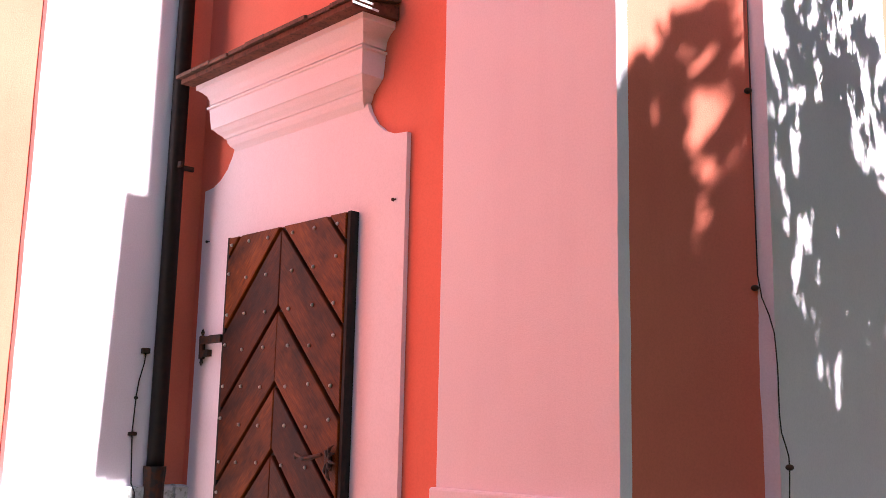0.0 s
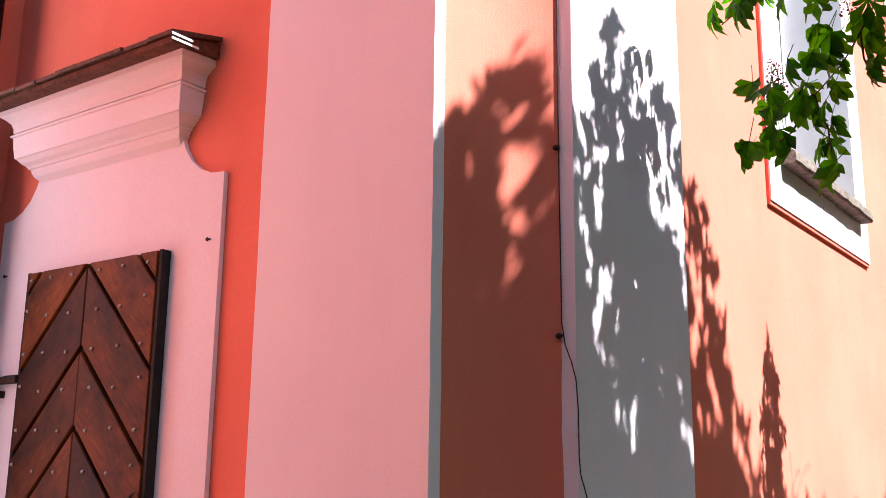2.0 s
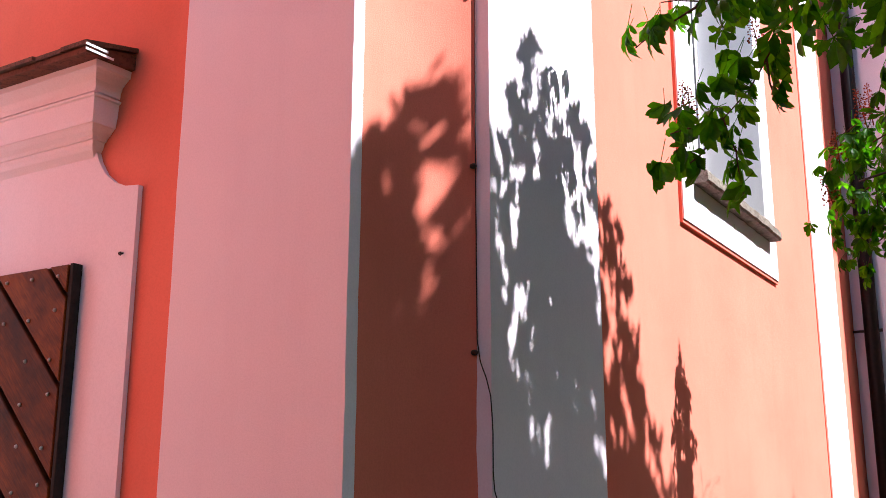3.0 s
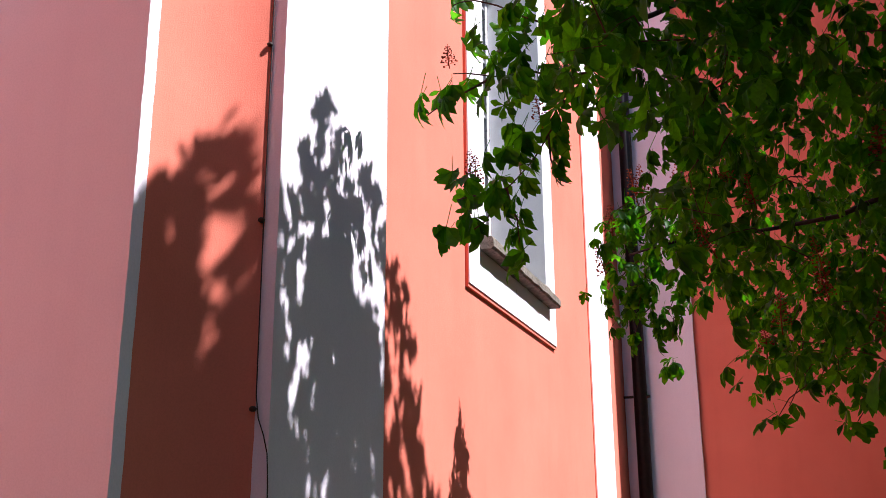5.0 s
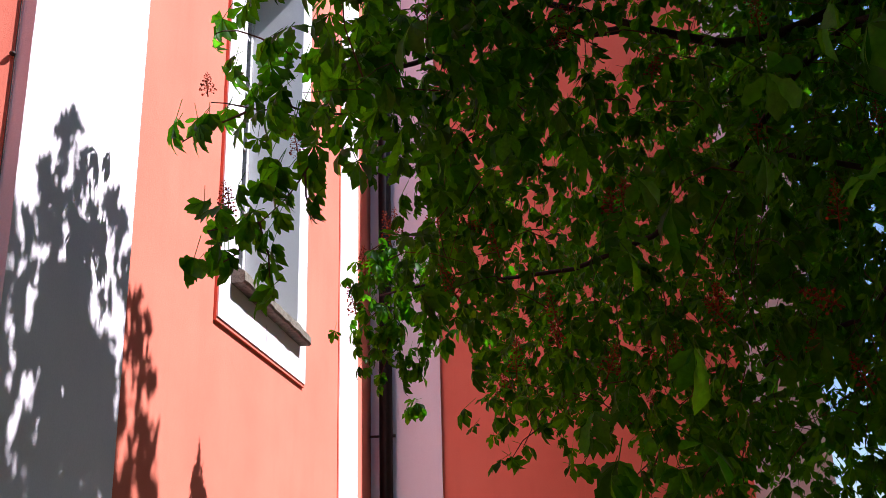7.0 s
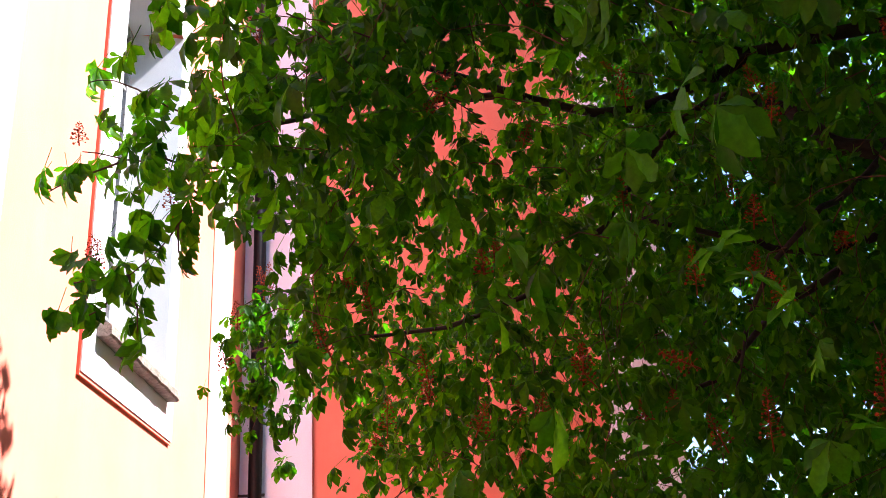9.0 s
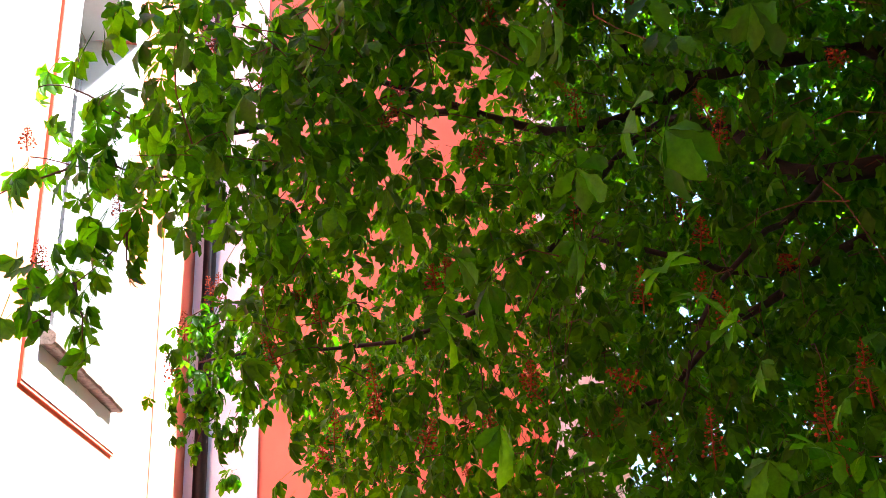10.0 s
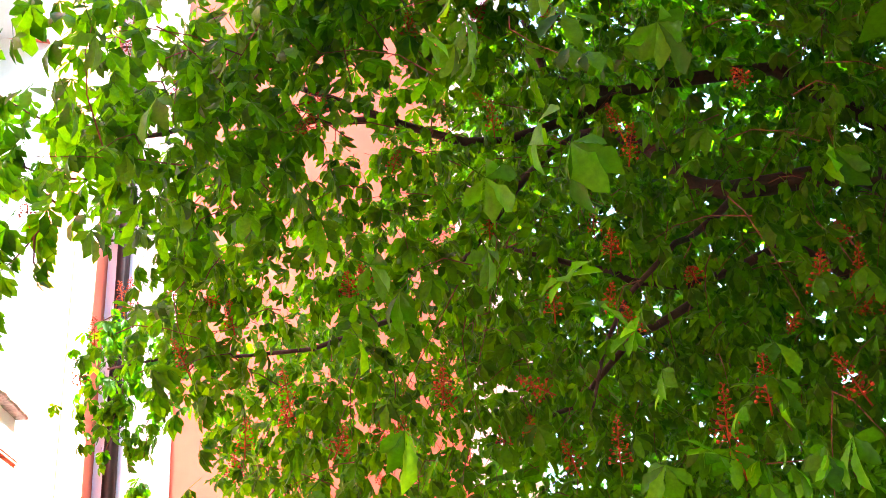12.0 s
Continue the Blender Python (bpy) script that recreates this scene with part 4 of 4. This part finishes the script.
while made < 26000:
    v = Vector((TREE_RNG.uniform(-1, 1), TREE_RNG.uniform(-1, 1), TREE_RNG.uniform(-1, 1)))
    p = Vector((4.4 + v.x * 3.2, 4.2 + v.y * 3.8, 6.2 + v.z * 2.8))
    az, el = math.degrees(math.atan2(p.x, p.y)), math.degrees(math.atan2(p.z - 1.6, math.hypot(p.x, p.y)))
    if v.length < 1 and (az > 46 or el > 40) and keeps_wall_lit(p, 1.0) and not shades_cluster(p) and not shades_fringe(p, 0.35):
        upper.append(p)
        made += 1

tree = thing("chestnut_tree", (5.0, 5.0, 0), "leafy red-flowering horse chestnut tree in full sun", "tree")


def bend(points, times=2):
    """Rounds a line of places and adds small crooks."""
    pts = [Vector(p) for p in points]
    for _ in range(times):
        out = [pts[0]]
        for a, b in zip(pts, pts[1:]):
            m = (a + b) / 2
            out += [m + noise.noise_vector(m * 1.7) * (b - a).length * 0.17, b]
        pts = out
    return pts


def limb(points, r0, r1, name="limb", material=None, sides=8):
    pts = bend(points)
    radii = [r0 + (r1 - r0) * i / (len(pts) - 1) for i in range(len(pts))]
    return part(name, tube(bmesh.new(), pts, radii, sides), material or M_BARK, tree, smooth=True)


bm = bmesh.new()
tr_pts = bend([(5.0, 5.0, -0.1), (4.95, 5.02, 1.2), (5.05, 5.0, 2.6), (4.9, 5.05, 4.2), (4.7, 5.1, 6.5), (4.5, 5.2, 9.0)])
tube(bm, tr_pts, [0.30 - 0.24 * i / (len(tr_pts) - 1) + (0.12 if i == 0 else 0) for i in range(len(tr_pts))], 14)
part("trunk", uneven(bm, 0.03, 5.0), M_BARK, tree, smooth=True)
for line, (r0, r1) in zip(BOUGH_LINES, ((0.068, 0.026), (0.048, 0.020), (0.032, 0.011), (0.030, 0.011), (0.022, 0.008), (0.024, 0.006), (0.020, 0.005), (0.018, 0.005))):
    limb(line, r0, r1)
# thin shoots of the branch before the window
SHOOTS = (((-8.4, 29.5), (-10.3, 26.3), (-11.8, 24.8), (-12.9, 23.0), (-14.0, 21.5), (-15.5, 20.1)), ((-15.5, 20.1), (-17.1, 19.8), (-18.5, 19.5)),
          ((-15.5, 20.1), (-16.8, 18.3), (-18.3, 17.4)), ((-15.5, 20.1), (-14.9, 18.3), (-14.8, 17.0)), ((-12.9, 23.0), (-12.8, 21.7), (-12.5, 20.7)),
          ((-10.3, 26.3), (-13.8, 26.6), (-16.3, 26.4), (-18.7, 26.6)), ((-16.3, 26.4), (-18.8, 25.2), (-20.3, 24.3)), ((-11.8, 24.8), (-13.1, 25.8), (-14.2, 25.3)),
          ((-13.8, 26.6), (-15.1, 28.7), (-15.8, 30.0)), ((-8.4, 29.5), (-13.0, 29.2), (-16.9, 30.5), (-18.7, 30.3)))
for shoot in SHOOTS:
    limb([bearing(*q, 3.92) for q in shoot], 0.006, 0.0025, "shoot", M_TWIG, 6)

# twigs at the whorls
bm = bmesh.new()
heart = Vector((3.0, 5.0, 5.2))
for c in [q for q in twigs if (q - Vector((0, 0, 1.6))).length > 2.6][:1400]:
    way = ((heart - c).normalized() * 0.6 + Vector((TREE_RNG.gauss(0, 0.5), TREE_RNG.gauss(0, 0.5), TREE_RNG.gauss(0.1, 0.4)))).normalized()
    reach = TREE_RNG.uniform(0.15, 0.45)
    sag = Vector((TREE_RNG.gauss(0, 0.03), TREE_RNG.gauss(0, 0.03), TREE_RNG.uniform(0.02, 0.07)))
    line = [c, c + way * reach * 0.35 + sag * 0.8, c + way * reach * 0.7 + sag, c + way * reach + sag * 0.3]
    tube(bm, line, [0.0012, 0.0016, 0.0021, 0.0028], 5, cap=False)
for az, el in HANGING + LIT_CLUSTER[::2]:
    c = bearing(az, el, 5.05 if (az, el) in HANGING else 5.4)
    top = c + Vector((TREE_RNG.uniform(0.02, 0.2), TREE_RNG.uniform(-0.1, 0.1), TREE_RNG.uniform(0.12, 0.26)))
    tube(bm, [c, c.lerp(top, 0.45) + Vector((TREE_RNG.gauss(0, 0.02), 0, 0.03)), top], [0.002, 0.003, 0.004], 5, cap=False)
tagged(part("twig_tangle", bm, M_TWIG, tree, "reddish-brown thin twigs", True), kind="stuff")

# leaves: the nearest ones singly, the rest of the crown joined
places.sort(key=lambda q: (q[0].translation - Vector((-0.3, 0.5, 1.6))).length if -2.2 < q[0].translation.x < 3.6 else 99)
for m, k in places[:300]:
    ob = new("leaf", LEAF_MESHES[k])
    ob.matrix_basis = m
    ob.parent, ob.matrix_parent_inverse = tree, tree.matrix_basis.inverted()
kinds = [(np.array([tuple(v) for v in lv]), lf) for lv, lf in LEAF_KINDS]
cv, cf, base = [], [], 0
for m, k in places[300:]:
    lv, lf = kinds[k]
    mm = np.array(m)
    cv.append(lv @ mm[:3, :3].T + mm[:3, 3])
    cf += [tuple(i + base for i in face) for face in lf]
    base += len(lv)
# broad simple leaves for the upper crown, joined as well
for p, size in canopy + [(q, TREE_RNG.uniform(0.18, 0.28)) for q in upper]:
    turn = Euler((TREE_RNG.gauss(0, 0.6), TREE_RNG.gauss(0, 0.6), TREE_RNG.uniform(0, 6.3))).to_matrix()
    for k in range(5):
        a = -1.3 + 0.65 * k
        f, g = Vector((math.sin(a), math.cos(a), -0.25)), Vector((math.cos(a), -math.sin(a), 0))
        quad = [Vector(p), Vector(p) + turn @ (f * size * 0.62 + g * size * 0.24), Vector(p) + turn @ (f * size), Vector(p) + turn @ (f * size * 0.62 - g * size * 0.24)]
        cv.append(np.array([tuple(q) for q in quad]))
        cf.append((base, base + 1, base + 2, base + 3))
        base += 4
me = bpy.data.meshes.new("crown")
me.from_pydata(np.concatenate(cv).tolist(), [], cf)
me.materials.append(M_LEAF)
me.polygons.foreach_set("use_smooth", [True] * len(me.polygons))
crown = new("crown", me)
crown.parent, crown.matrix_parent_inverse = tree, tree.matrix_basis.inverted()
tagged(crown, "dense green crown of palmate leaves", kind="stuff")


def flower_spike(rng, height):
    bm = bmesh.new()
    tube(bm, [(0, 0, 0), (0.004, 0, height * 0.5), (0, 0.003, height)], [0.0035, 0.0025, 0.001], 5)
    for i in range(46):
        t = 0.22 + 0.78 * (i / 46)
        a, r = i * 2.4, (1.08 - t) * 0.045 + 0.004
        c = Vector((math.cos(a) * r, math.sin(a) * r, height * t + rng.uniform(-0.004, 0.004)))
        s = rng.uniform(0.0035, 0.0065) * (1.25 - 0.6 * t)
        b = bmesh.ops.create_icosphere(bm, subdivisions=1, radius=s)
        for v in b["verts"]:
            v.co = v.co * 1.0 + c
        tube(bm, [(0, 0, height * t - 0.006), c], [0.0012, 0.0008], 3, cap=False)
    return bm


SPIKES = [mesh_of("flower_spike", flower_spike(TREE_RNG, h), M_FLOWER, True) for h in (0.14, 0.18, 0.22)]


def put_spike(p, lean=0.15, size=1.0):
    ob = new("flower_spike", TREE_RNG.choice(SPIKES))
    ob.matrix_basis = Matrix.Translation(p) @ Matrix.Rotation(TREE_RNG.uniform(0, 6.3), 4, "Z") @ Matrix.Rotation(TREE_RNG.gauss(0, lean), 4, "X") @ Matrix.Scale(size, 4)
    ob.parent, ob.matrix_parent_inverse = tree, tree.matrix_basis.inverted()


for az, el in ((-18.9, 26.9), (-17.4, 20.1), (-17.6, 20.0), (-13.2, 23.4)):
    put_spike(bearing(az, el, 3.9), 0.08, 0.85)
for az, el in ((-7.6, 18.8), (-9.5, 17.0), (-9.9, 14.5), (-5.6, 19.6), (-7.9, 18.6), (-1.5, 9.8)):
    put_spike(bearing(az, el, 5.4 if az < -3 else 5.0), 0.15, 1.1)
for _ in range(52):
    az = TREE_RNG.uniform(-6, 38)
    el = TREE_RNG.uniform(6, 36)
    if el > np.interp(az, FRINGE_AZ, FRINGE_EL) + 1.5:
        put_spike(bearing(az, el, TREE_RNG.uniform(2.8, 4.6)), 0.7, TREE_RNG.uniform(0.6, 0.95))
for az, el, big in ((27.1, 10.3, 1.2), (27.7, 8.9, 1.0), (33.2, 17.6, 1.1), (34.7, 11.9, 1.2), (20.2, 35.0, 1.0), (23.8, 28.4, 0.9), (11.3, 15.0, 1.0), (22.0, 21.7, 1.0), (18.3, 18.6, 0.9), (-1.0, 19.0, 0.9), (-3.4, 16.5, 0.9), (2.3, 14.5, 0.9), (-0.3, 12.1, 0.9), (10.5, 35.1, 1.0), (-5.0, 31.7, 0.8), (-7.9, 33.9, 0.8), (8.9, 28.0, 0.8), (21.1, 9.8, 1.0), (29.6, 12.1, 1.1)):
    put_spike(bearing(az, el - 1.0, 3.1 if az > 5 else 3.3), 0.35, big * 0.85)
for p in SHADE_SPOTS[1:6:2]:
    put_spike(p - Vector((0, 0, 0.16)), 0.1, 0.8)
